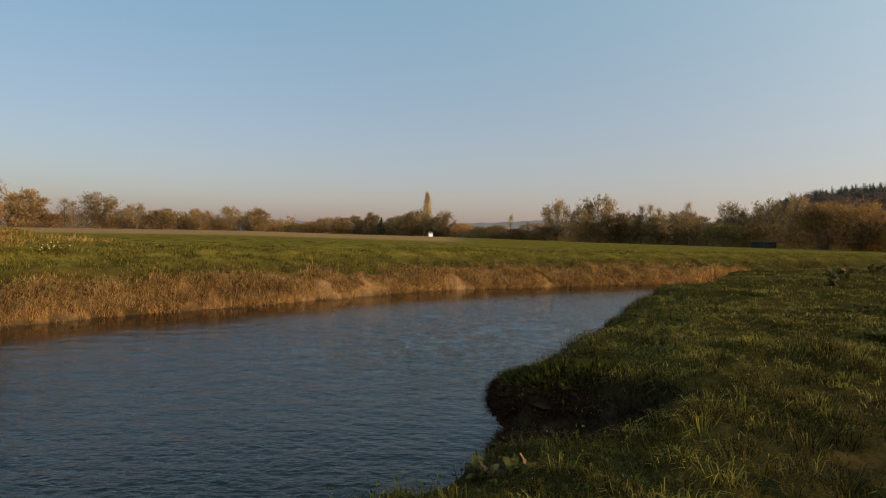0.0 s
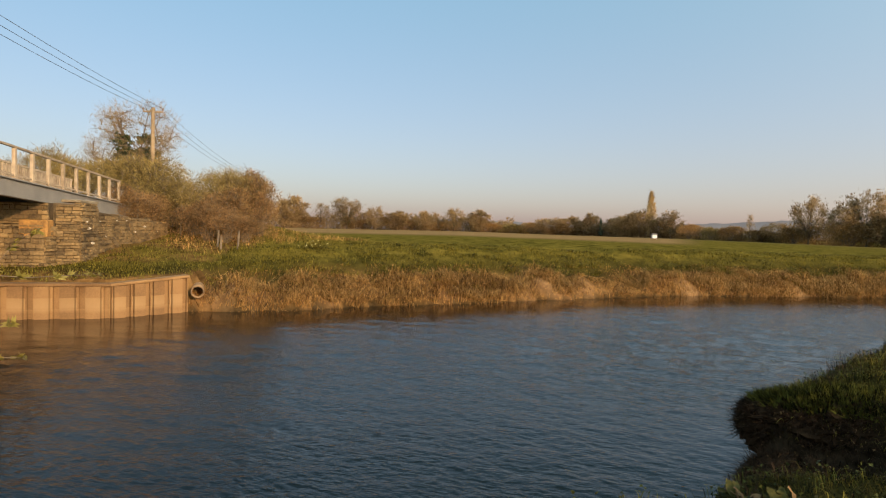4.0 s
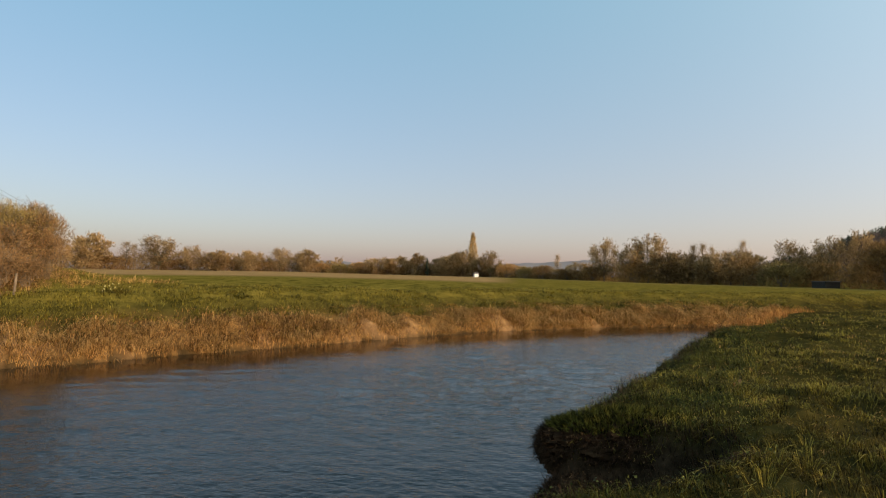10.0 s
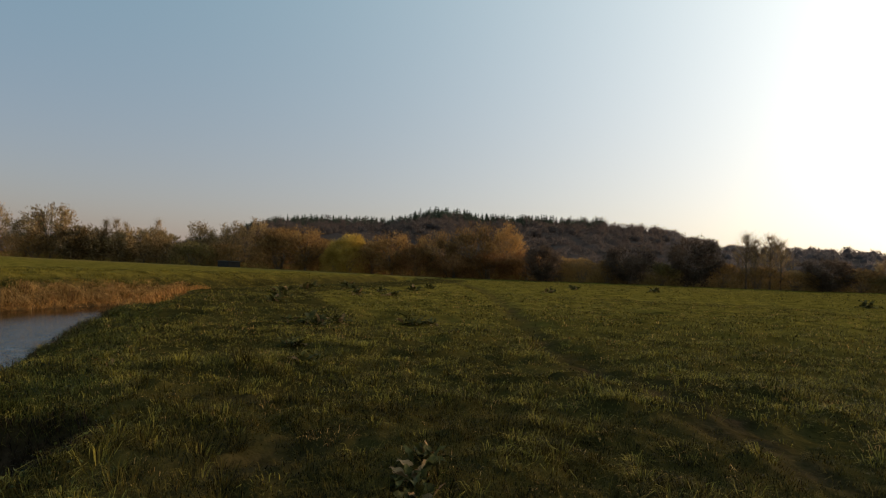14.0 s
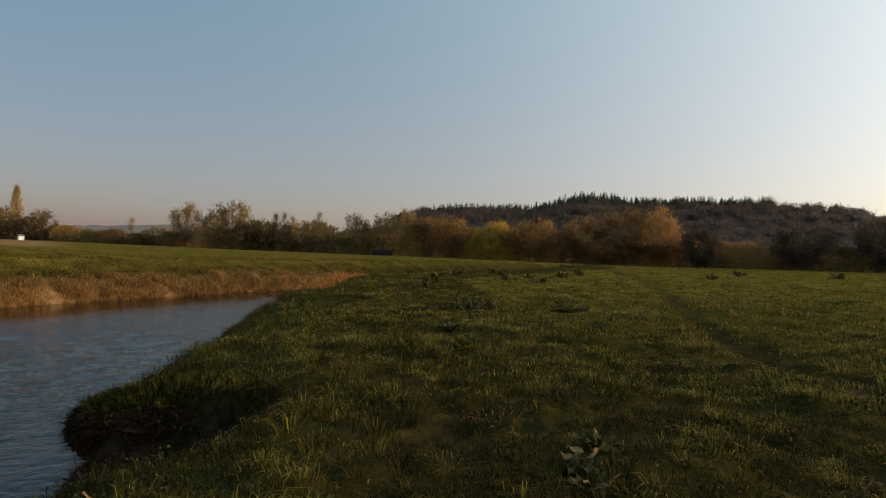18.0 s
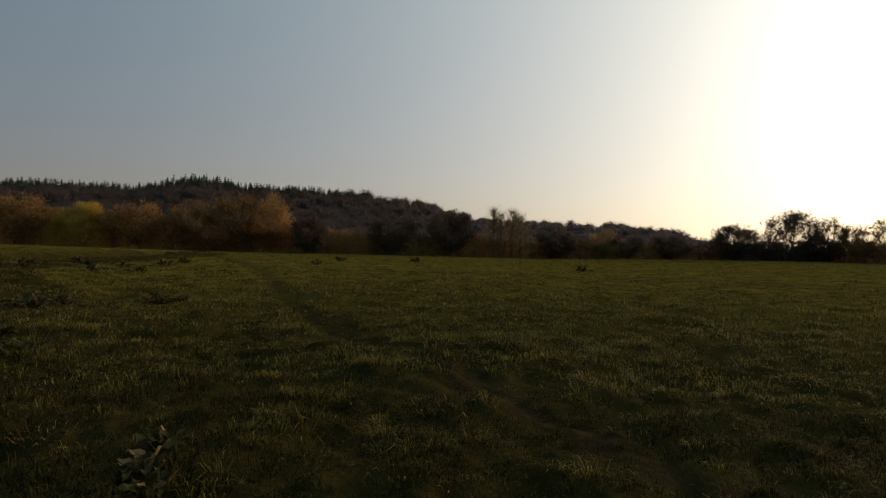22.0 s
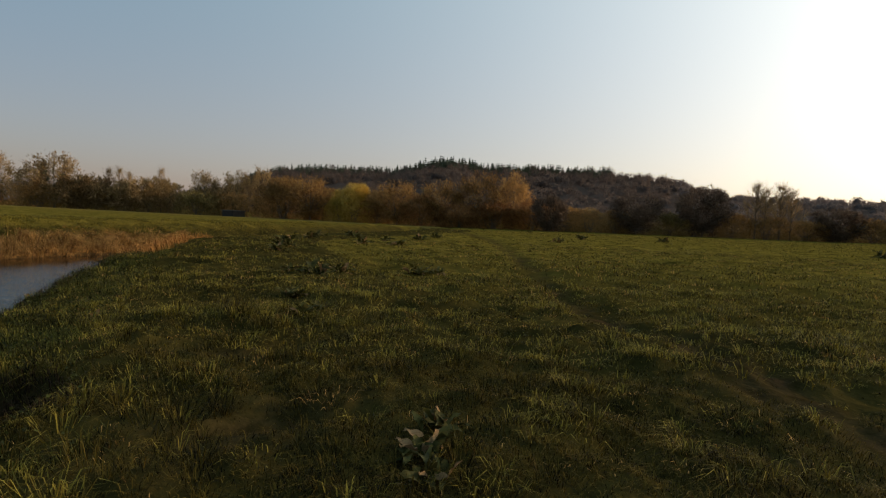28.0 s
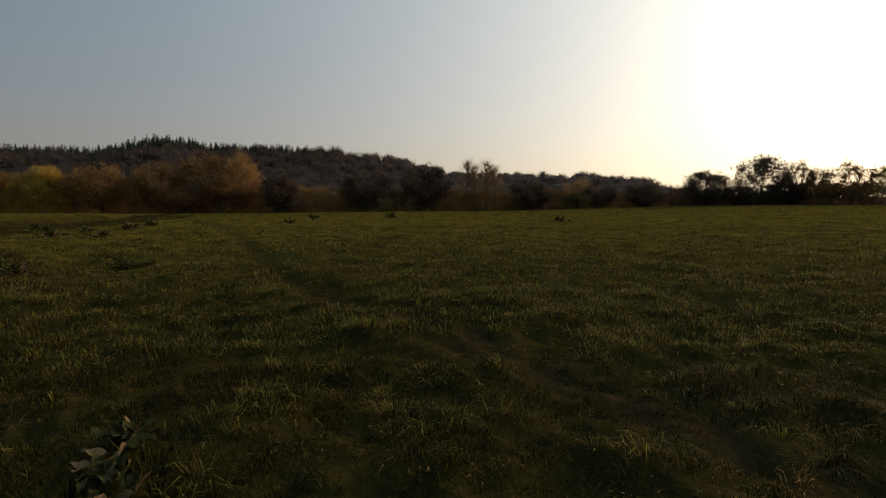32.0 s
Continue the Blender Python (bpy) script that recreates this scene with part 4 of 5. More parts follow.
def proto(key):
    """Each kind is built once, where it is first planted."""
    made = {
        "bare1": lambda: proto_crown(1, "bare_tree", M_TWIG, 10, 8, "leafless spreading tree in the hedge line", 0.04, 0.14, 10, 95, 46, 0.06, 0.042),
        "bare2": lambda: proto_crown(2, "bare_tree", M_TWIG, 10, 9, "leafless broad tree with ivy on its trunk", 0.04, 0.16, 10, 100, 48, 0.06, 0.042, 14),
        "oak": lambda: proto_crown(5, "oak", M_DARKTWIG, 10, 9.5, "dark leafless oak with a rounded crown beside the hedge", -0.06, 0.1, 14, 140, 62, 0.06, 0.042),
        "ivytree": lambda: proto_crown(3, "ivy_tree", M_TWIG, 10, 8, "bare tree with dark ivy on its trunk by the bridge", 0.16, 0.2, 14, 150, 44, 0.065, 0.009, 120, 0.1),
        "thin": lambda: proto_column(4, "bare_poplar", M_TWIG, 10, 2.6, "thin leafless young poplar", 260, 0.25, 0.15, 0.016),
        "poplar": lambda: proto_column(6, "poplar", M_POPLAR, 14, 2.6, "tall narrow columnar poplar beside a white house", 1500, 0.05, 0.08, 0.034),
        "br1": lambda: proto_crown(11, "hedgerow_tree", M_TWIG, 8, 8, "brown leafless hedgerow tree with a dense crown", -0.04, 0.1, 10, 100, 50, 0.08, 0.066),
        "br2": lambda: proto_crown(12, "hedgerow_tree", M_TWIG, 8, 9, "grey-brown leafless hedgerow tree with a dense crown", -0.04, 0.1, 10, 100, 50, 0.08, 0.066, 0, 0.2),
        "low1": lambda: proto_bush(13, "bush", M_BUD, 5, 8, 3600, "low rounded olive-brown bush at the field edge", 10),
        "low2": lambda: proto_bush(14, "bush", M_TWIGBROWN, 5, 9, 3600, "low brown scrub at the field edge", 12),
        "willow1": lambda: proto_bush(15, "willow", M_TWIGBROWN, 9, 9, 5200, "orange-brown leafless willow at the meadow's edge", 14, 1.3, 0.0, 0.09, 0.6, 0.022),
        "willow2": lambda: proto_bush(16, "willow", M_TWIGBROWN, 10, 8, 5200, "brown leafless willow at the meadow's edge", 14, 1.6, 0.0, 0.1, 0.5, 0.022),
        "red": lambda: proto_bush(17, "willow", M_TWIGRED, 7.5, 10, 5200, "reddish-brown leafless willow scrub", 12),
        "yellow": lambda: proto_bush(18, "willow", M_WILLOW, 8, 7, 5200, "golden yellow willow among brown ones", 9),
        "dk1": lambda: proto_crown(19, "hawthorn", M_DARKTWIG, 7, 8, "dark round leafless hawthorn at the field edge", -0.06, 0.06, 12, 120, 66, 0.08, 0.042, 0, 0.1),
        "dk2": lambda: proto_crown(20, "hawthorn", M_DARKTWIG, 8, 10, "dark spreading leafless hawthorn at the field edge", -0.04, 0.1, 12, 120, 64, 0.075, 0.042, 0, 0.12),
        "brush": lambda: proto_bush(31, "bush", M_BUD, 5, 6, 7600, "tangled olive-brown brush beside the bridge", 18, 0.8, 0.0, 0.052, 1.0, 0.009),
        "bramble": lambda: proto_bush(32, "bush", M_BRAMBLE, 4, 5, 6600, "dense tawny bramble and thorn thicket beside the bridge", 18, 0.5, 0.0, 0.06, 1.1, 0.009),
        "tall": lambda: proto_crown(23, "bare_tree", M_TWIGBROWN, 10, 9, "tall brown leafless tree with spreading limbs at the meadow's edge", -0.02, 0.14, 12, 110, 58, 0.06, 0.036, 0, 0.2),
        "conifer": lambda: proto_conifer(21, 7, "small dark conifer in the hedge line"),
    }
    if key not in PROTOS:
        ob = made[key]()
        PROTOS[key] = (ob, {"tall": 10, "bare1": 10, "bare2": 10, "ivytree": 10, "oak": 10, "thin": 10, "poplar": 14, "br1": 8, "br2": 8, "low1": 5, "low2": 5, "willow1": 9, "willow2": 10, "red": 7.5, "yellow": 8, "dk1": 7, "dk2": 8, "conifer": 7, "brush": 5, "bramble": 4}[key],
                       {"tall": 9, "bare1": 8, "bare2": 9, "ivytree": 8, "oak": 9.5, "thin": 2.2, "poplar": 2.6, "br1": 8, "br2": 9, "low1": 8, "low2": 9, "willow1": 9, "willow2": 8, "red": 10, "yellow": 7, "dk1": 8, "dk2": 10, "conifer": 2.8, "brush": 6, "bramble": 5}[key])
        return PROTOS[key], True
    return PROTOS[key], False


plant_rnd = random.Random(3)


def plant(key, az, d, h, w, group="trees along the field edge", top=0.0):
    (ob, h0, w0), first = proto(key)
    x, y = at(az, d)
    h = top - height(x, y) if top else h
    m = pose(x, y, height(x, y) - 0.05, 0, 0, plant_rnd.uniform(0, 360)) @ Matrix.Diagonal((w / w0, w / w0, h / h0, 1))
    if first:
        ob.matrix_basis = m
        tagged(ob, group=group)
        PROTOS[key] = (ob, h0, w0)
        ob["h0"] = 1.0
    else:
        keep = Matrix.Diagonal((*[1 / s for s in ob.scale], 1))
        ob = copy_thing(ob, m @ keep)
    return ob


def belt(text):
    """One tree to a line: kind, azimuth, distance, height, width."""
    for line in text.strip().splitlines():
        k, az, d, h, w = line.split()
        plant(k, float(az), float(d), float(h), float(w))


belt("""
br1 36.4 223 11.4 13
thin 33.6 224 9.4 5
thin 33.0 222 8.6 4
bare2 31.1 221 11.6 13
bare1 28.4 219 8.4 8.5
br1 26.4 218 6.8 10
br2 23.5 217 7.2 9.5
bare2 20.8 215 8.3 9
br1 18.5 214 7.7 9
low2 34.8 226 5 16
low2 29.5 224 4.2 14
low2 25.0 222 4.4 12
low2 21.5 220 4.2 14
low2 17.0 218 3.8 12
low1 15.1 213 3.6 14
low2 13.4 213 4.6 9
br2 11.6 210 5.8 12
br1 9.6 209 6.2 11
br1 7.7 204 7.4 6.6
conifer 6.9 202 6.4 3
br2 5.6 200 6.2 8
br1 4.7 197 7.2 9
br2 3.4 193 8.4 9
poplar 2.5 191 14.4 3.3
bare2 0.8 186 8.3 7
br2 1.6 189 6.2 6
low2 -0.8 182 4.8 8
conifer -0.2 190 5.2 2.4
low1 -2.5 177 3.9 6
low2 -4.2 173 4.4 8
thin -5.6 169 6.9 2.4
bare1 -7.4 166 4.9 7
low2 -6.5 168 3.4 9
bare1 -9.9 158 10.8 7.4
low2 -8.8 160 4.2 9
bare1 -12.2 153 9.2 7
bare2 -13.8 149 11.4 10
low2 -12.8 150 5.8 11
br1 -15.4 147 7.0 8
br2 -16.8 147 7.2 8.6
thin -17.6 146 9.0 3
thin -18.4 145 9.2 3
thin -19.1 147 8.6 2.6
br1 -18.8 144 6.2 8
br2 -20.6 143 7.6 8.8
thin -21.6 142 9.6 2.6
br1 -22.2 142 7.0 7
low1 -24.5 138 5.5 10.6
bare2 -25.2 143 9.6 7.6
bare2 -27.8 142 10.2 7
br2 -26.3 144 6.6 9
bare1 -29.9 140 11 6
willow1 -32.0 132 9.3 14
tall -34.4 128 9.0 11
willow1 -36.0 130 7.2 10
yellow -38.6 122 8.3 8.8
yellow -37.0 124 5.6 6.5
willow1 -40.8 121 6.6 9
tall -42.6 118 8.4 11
red -44.9 116 6.2 11
tall -46.8 115 8.8 9
red -48.4 112 6.8 12
tall -50.6 114 10.4 10
tall -53.6 115 10.6 8
red -51.8 111 5.2 11
red -55.6 112 5.6 11
dk1 -57.1 104 6.2 6.6
low2 -60.8 113 5.0 8
low2 -58.8 115 5.2 8
dk2 -64.9 115 7.2 10
low2 -63.0 117 4.8 8
dk2 -70.5 119 9.3 10.4
low1 -67.8 119 4.6 9
low2 -72.9 121 5.0 8
thin -74.6 122 10.2 4.4
thin -75.3 122 9.2 4
thin -76.4 123 10.0 4.4
thin -77.2 123 9.0 4
low2 -75.6 123 4.6 10
low2 -78.2 124 4.0 9
dk1 -80.5 125 5.8 8.8
low2 -82.8 126 4.6 9
bare1 -85.0 127 6.2 6
low1 -84.6 127 3.6 9
dk2 -86.9 128 4.9 8
low2 -88.8 129 3.6 8
dk1 -90.7 130 4.7 9
low2 -93.2 134 2.6 8
dk1 -95.9 130 6.8 9.6
oak -100.3 130 9.4 10.4
dk1 -98.4 131 3.8 7
bare1 -103.0 131 8.2 6.4
bare2 -104.6 131 7.0 6
dk1 -102.2 131 4.2 8
low2 -104.8 130 4.4 9
bare1 -106.6 130 7.8 7
low2 -107.6 130 4.6 9
bare1 -109.4 130 8.0 7.4
low2 -111.0 130 4.8 9
dk1 -113.5 130 5.2 9
bare2 -116 128 8.5 8
low2 -119 128 5 12
br1 -123 126 7 12
br1 43 226 7 14
br2 47 226 7 14
br1 52 224 8 14
br2 58 222 7 16
br1 65 220 7 16
""")



def hedge_row(a0, a1, back, h0, h1, mat, label, per=240, seed=0, thick=0.03):
    """A continuous overgrown hedge along the field's edge, of upright twigs with an uneven top."""
    n = int(abs(a0 - a1) * per)
    az_ = rng.uniform(min(a0, a1), max(a0, a1), n)
    d = np.interp(az_, FIELD_AZ, FIELD_R) + back + rng.uniform(-2.5, 2.5, n)
    x, y = -np.sin(np.radians(az_)) * d, np.cos(np.radians(az_)) * d
    top = h0 + (h1 - h0) * (0.6 * vnoise(az_ * d * 0.017, 0 * d, 0.22, seed) + 0.4 * vnoise(az_ * d * 0.017, 0 * d, 0.7, seed + 1))
    z = land(x, y)[0] + top * rng.uniform(0, 1, n) ** 1.1 * np.clip(1.1 - ((d - np.mean(d)) / 40) ** 2, 0.7, 1) - 0.3
    ways = np.c_[rng.normal(0, 0.45, n), rng.normal(0, 0.45, n), np.full(n, 1.0)]
    tagged(new("hedge", twig_mesh("hedge", np.c_[x, y, z], ways, 0.9, thick, mat)), label, "hedge", "", "stuff")


hedge_row(66, 15, 4, 3.2, 7.6, M_TWIG, "overgrown brown leafless hedge across the field", 460, 80, 0.10)
hedge_row(16, -9, 4, 2.0, 4.6, M_TWIG, "low brown leafless hedge across the field", 460, 82, 0.08)
hedge_row(-8, -32, 2, 3.6, 6.2, M_TWIGBROWN, "thick olive-brown scrub at the meadow's edge", 420, 84, 0.05)
hedge_row(-31, -58, 3, 3.5, 6.5, M_TWIGRED, "thick reddish-brown willow scrub at the meadow's edge", 420, 86, 0.04)
hedge_row(-57, -93, 6, 1.6, 3.4, M_TWIG, "grey-brown leafless scrub along the meadow's far edge", 420, 88, 0.04)
hedge_row(-93, -124, 3, 2.2, 4.2, M_DARKTWIG, "low dark scrub along the meadow's far edge", 420, 90, 0.04)

# bushes and trees by the bridge
for kind, az_, d_, w_, top_ in (("ivytree", 49.6, 43, 5.8, 9.3), ("brush", 50.0, 37.5, 5.4, 5.9), ("brush", 48.2, 36.5, 5.4, 5.8), ("brush", 46.6, 35.5, 4.2, 4.6), ("brush", 45.0, 35, 3.4, 3.9), ("brush", 42.6, 36, 3.8, 5.2),
                                ("brush", 41.2, 34.8, 4.2, 5.2), ("bramble", 39.7, 34.6, 2.8, 4.9), ("bramble", 41.8, 33.5, 3.6, 3.8), ("bramble", 39.2, 34.0, 2.0, 3.6), ("bramble", 50.2, 32.6, 3.6, 3.6), ("bramble", 48.6, 34.2, 3.6, 3.3),
                                ("bramble", 47.0, 36.0, 3.6, 3.2), ("bramble", 45.0, 33.2, 3.0, 2.7), ("bramble", 43.8, 31.5, 3.2, 2.9), ("bramble", 42.4, 31, 2.8, 2.5), ("bramble", 40.6, 31.5, 2.2, 2.2), ("brush", 55.8, 42, 5.0, 6.6),
                                ("brush", 53.2, 41, 4.4, 5.8), ("brush", 59.2, 44, 6, 5.8)):
    plant(kind, az_, d_, 1.0, w_, "trees by the bridge", top_)


# ---- hills ----
HILL_AZ = [-10, -18, -23, -27, -29.3, -31.4, -34.7, -38, -41.8, -44.5, -46.1, -48, -49.7, -53, -57.7, -62.3, -62.8, -65.7, -68.7, -70, -73, -76, -82.7, -86.3, -91, -93.7, -97, -110]
HILL_EL = [0.2, 0.7, 1.3, 2.0, 3.3, 3.9, 4.15, 4.3, 4.3, 4.85, 5.15, 5.25, 5.05, 5.05, 5.05, 5.05, 4.75, 4.7, 4.3, 3.75, 3.2, 3.0, 2.95, 2.9, 2.4, 1.6, 1.0, 0.6]


def hill_z(az, d):
    """The wooded hill: rises from 330 m off to its crest at about 700 m."""
    el = np.interp(-np.asarray(az), -np.array(HILL_AZ), HILL_EL)
    crest = 1.6 + 700 * np.tan(np.radians(el)) - 9
    k = np.clip((d - 330) / 370, 0, 1)
    return 1.0 + np.maximum(crest, 0) * (k * k * (3 - 2 * k)) - np.clip(d - 720, 0, 900) * 0.05


az = np.arange(-8, -116, -0.7)
dd = np.arange(320, 1100, 18.0)
A, D = np.meshgrid(az, dd, indexing="ij")
hz = hill_z(A, D) + (vnoise(A * 3, D / 40, 1.0, 5) - 0.5) * 5 * np.clip((D - 340) / 60, 0, 1)
hv = np.c_[(-np.sin(np.radians(A)) * D).ravel(), (np.cos(np.radians(A)) * D).ravel(), hz.ravel()]
i, j = np.meshgrid(np.arange(A.shape[0] - 1), np.arange(A.shape[1] - 1), indexing="ij")
p = (i * A.shape[1] + j).ravel()
q = p + A.shape[1]
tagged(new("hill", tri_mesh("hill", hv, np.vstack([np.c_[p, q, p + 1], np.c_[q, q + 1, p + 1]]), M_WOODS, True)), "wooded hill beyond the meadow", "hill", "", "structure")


def forest(name, unit_v, unit_t, az, d, h, w, mat, label, sink=1.0):
    """Many trees of one shape, joined, each turned and scaled."""
    n = len(az)
    a = np.radians(az)
    base = np.c_[-np.sin(a) * d, np.cos(a) * d, hill_z(az, d) - sink]
    r = rng.uniform(0, 6.283, n)
    c, s = np.cos(r)[:, None], np.sin(r)[:, None]
    ux, uy, uz = unit_v[:, 0][None], unit_v[:, 1][None], unit_v[:, 2][None]
    v = np.stack([(ux * c - uy * s) * w[:, None], (ux * s + uy * c) * w[:, None], uz * h[:, None]], 2) + base[:, None]
    t = unit_t[None] + (np.arange(n) * len(unit_v))[:, None, None]
    tagged(new(name, tri_mesh(name, v.reshape(-1, 3), t.reshape(-1, 3), mat)), label, "woodland", "", "stuff")


def puff(seed, n=140):
    """Unit broadleaf crown: a cloud of fine twigs over an uneven core of limbs."""
    g = np.random.default_rng(seed)
    bm = bmesh.new()
    bmesh.ops.create_icosphere(bm, subdivisions=1, radius=1.0)
    core = np.array([v.co[:] for v in bm.verts]) * g.uniform(0.7, 1.1, (len(bm.verts), 1)) * [0.33, 0.33, 0.36] + [0, 0, 0.42]
    bm.verts.index_update()
    faces = np.array([[v.index for v in f.verts] for f in bm.faces])
    bm.free()
    v = g.normal(size=(n, 3))
    v /= np.linalg.norm(v, axis=1)[:, None]
    lump = 1 + 0.22 * np.sin(v[:, 0] * 5 + seed) * np.cos(v[:, 1] * 4 + seed * 2)
    c = v * (g.uniform(0.6, 1.0, n) * lump)[:, None] * [0.5, 0.5, 0.44] + [0, 0, 0.5]
    s = np.cross(v, g.normal(size=(n, 3)))
    s /= np.linalg.norm(s, axis=1)[:, None]
    o = v + g.normal(0, 0.5, (n, 3)) + [0, 0, 0.4]
    pts = np.stack([c - s * 0.03, c + s * 0.03, c + o * 0.10], 1).reshape(-1, 3)
    return np.vstack([core, pts]), np.vstack([faces, np.arange(n * 3).reshape(-1, 3) + len(core)])


def hill_points(n, a0, a1, d0, d1):
    return rng.uniform(a0, a1, n), rng.uniform(d0, d1, n)


# the far shoulder gets the paler colour, standing in for thicker haze
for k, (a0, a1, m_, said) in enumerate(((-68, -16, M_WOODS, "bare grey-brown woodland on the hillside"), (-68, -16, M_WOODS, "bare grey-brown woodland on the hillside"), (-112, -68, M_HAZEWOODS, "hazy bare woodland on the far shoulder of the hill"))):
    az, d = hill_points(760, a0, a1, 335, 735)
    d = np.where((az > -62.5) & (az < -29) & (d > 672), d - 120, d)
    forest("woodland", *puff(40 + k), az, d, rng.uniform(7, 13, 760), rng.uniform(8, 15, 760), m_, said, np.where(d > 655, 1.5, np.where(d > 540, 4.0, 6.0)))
cv, ct = conifer_arrays(np.random.default_rng(9), 7, 7)
az, d = hill_points(1000, -62.4, -28.5, 610, 722)
forest("conifer_wood", cv, ct, az, d, 6.0 + 8.5 * rng.uniform(0, 1, 1000) ** 1.5, rng.uniform(15, 25, 1000), M_CONIFER, "dark conifers along the hill's crest")
az, d = hill_points(95, -50, -44, 670, 710)
forest("conifer_wood", cv, ct, az, d, rng.uniform(10, 19, 95), rng.uniform(20, 30, 95), M_CONIFER, "tall dark conifers on the hill's highest point")

# far ridge, blue-grey because the haze is put into its base colour
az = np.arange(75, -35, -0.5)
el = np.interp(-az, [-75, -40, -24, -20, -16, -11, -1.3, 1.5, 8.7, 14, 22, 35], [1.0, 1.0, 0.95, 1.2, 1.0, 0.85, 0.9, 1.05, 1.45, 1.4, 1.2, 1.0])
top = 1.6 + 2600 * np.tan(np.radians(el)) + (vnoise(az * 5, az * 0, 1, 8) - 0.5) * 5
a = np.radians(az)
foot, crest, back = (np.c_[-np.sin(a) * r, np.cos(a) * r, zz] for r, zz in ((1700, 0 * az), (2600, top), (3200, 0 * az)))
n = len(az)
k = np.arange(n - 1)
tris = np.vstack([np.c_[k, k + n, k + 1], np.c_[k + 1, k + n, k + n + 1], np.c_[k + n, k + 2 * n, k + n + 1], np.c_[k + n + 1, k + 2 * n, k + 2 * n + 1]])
tagged(new("backdrop", tri_mesh("backdrop", np.vstack([foot, crest, back]), tris, M_FARHILL, True)), "low distant wooded ridge with blue-grey haze in its colour", "hills", "", "structure")


# ---- sheet piling ----
def pile_run(parent, a, b, top_a, top_b, first):
    """Trough-shaped piles side by side from a to b, alternately proud and set back."""
    a, b = Vector(a), Vector(b)
    run = (b - a).length
    n = max(2, round(run / 0.35))
    n += n % 2
    step = run / n
    rz = math.degrees(math.atan2(b.y - a.y, b.x - a.x))
    for i in range(n):
        bm = bmesh.new()
        proud = (i + first) % 2
        out_ = -0.15 if proud else 0.0
        x0, w = (i // 2 * 2 * step + (0 if proud == first % 2 else (1.4 if first % 2 else 0.6) * step)), step * (1.4 if proud else 0.6)
        prof = [(0, -0.06), (0.035, -0.06), (0.05, out_), (w - 0.05, out_), (w - 0.035, -0.06), (w, -0.06)]
        z1 = top_a + (top_b - top_a) * (i + 0.5) / n - 0.10
        ring = []
        for z in (WATER - 1.2, z1):
            ring.append([bm.verts.new((px_, py_, z)) for px_, py_ in prof] + [bm.verts.new((px_, py_ + 0.03, z)) for px_, py_ in ((w, 0.06), (0, 0.06))])
        m = len(ring[0])
        for k in range(m):
            bm.faces.new((ring[0][k], ring[0][(k + 1) % m], ring[1][(k + 1) % m], ring[1][k]))
        bm.faces.new(ring[1])
        bmesh.ops.recalc_face_normals(bm, faces=bm.faces)
        o = part("pile", bm, M_PILES if proud else M_PAN, parent)
        o.matrix_basis = pose(a.x + (b.x - a.x) * x0 / run, a.y + (b.y - a.y) * x0 / run, 0, 0, 0, rz)
    mid = (a + b) / 2
    bm = a_box(0, 0.06, 0, run + 0.1, 0.36, 0.10, 0, 0.02)
    o = part("capping_beam", bm, M_PAN, parent, "rusty capping beam")
    o.matrix_basis = pose(mid.x, mid.y, (top_a + top_b) / 2 - 0.055, 0, -math.degrees(math.atan2(top_b - top_a, run)), rz)


piling = thing("sheet_piling", -16.2, 12.9, 0, "rusty brown steel sheet piling below the bridge abutment", "retaining wall", "", "structure")
piling.matrix_basis = Matrix()
pile_run(piling, (-30, 3.0), (-19, 10.9), -0.2, -0.22, 0)
pile_run(piling, (-19, 10.9), (-16.2, 12.9), -0.22, -0.23, 1)
pile_run(piling, (-16.2, 12.9), (-15.35, 15.05), -0.23, -0.06, 1)

pipe = thing("drain_pipe", *at(44.7, 21.3), -0.63, "pale concrete drain pipe jutting from the far bank", "pipe")
bm = bmesh.new()
R0, R1, LEN = 0.21, 0.17, 1.6
rings = []
for rr, yy in ((R0, LEN), (R0, 0), (R1, 0), (R1, LEN)):
    rings.append([bm.verts.new((rr * math.cos(6.2832 * i / 28), yy, rr * math.sin(6.2832 * i / 28))) for i in range(28)])
for u, w in zip(rings, rings[1:]):
    for i in range(28):
        bm.faces.new((u[i], w[i], w[(i + 1) % 28], u[(i + 1) % 28]))
bmesh.ops.recalc_face_normals(bm, faces=bm.faces)
part("barrel", bm, M_PIPE, pipe, "", True)
pipe.matrix_basis = pose(*at(44.7, 21.3), -0.63, 0, 0, 44)
# added dark disc closes the bore and paints the darkness inside
bm = bmesh.new()
bmesh.ops.create_circle(bm, cap_ends=True, segments=24, radius=0.172, matrix=pose(0, 0.75, 0, 90))
part("silt", bm, M_DARK, pipe, "dark disc standing for the pipe's unlit depth")

# ---- footbridge ----
D = BRIDGE_B - BRIDGE_A
L10 = D.length
along = D.normalized()
flat = Vector((along.x, along.y, 0)).normalized()
across = Vector((-flat.y, flat.x, 0))          # to the far side of the deck
rz = math.degrees(math.atan2(flat.y, flat.x))
tilt = -math.degrees(math.atan2(along.z, Vector((along.x, along.y)).length))
bridge = thing("footbridge", 0, 0, 0, "grey steel footbridge with pale timber parapets on stone abutments", "bridge")
START = -16.0


def bridge_pt(s, off=0.0, up=0.0):
    return BRIDGE_A + along * s + across * off + Vector((0, 0, up))


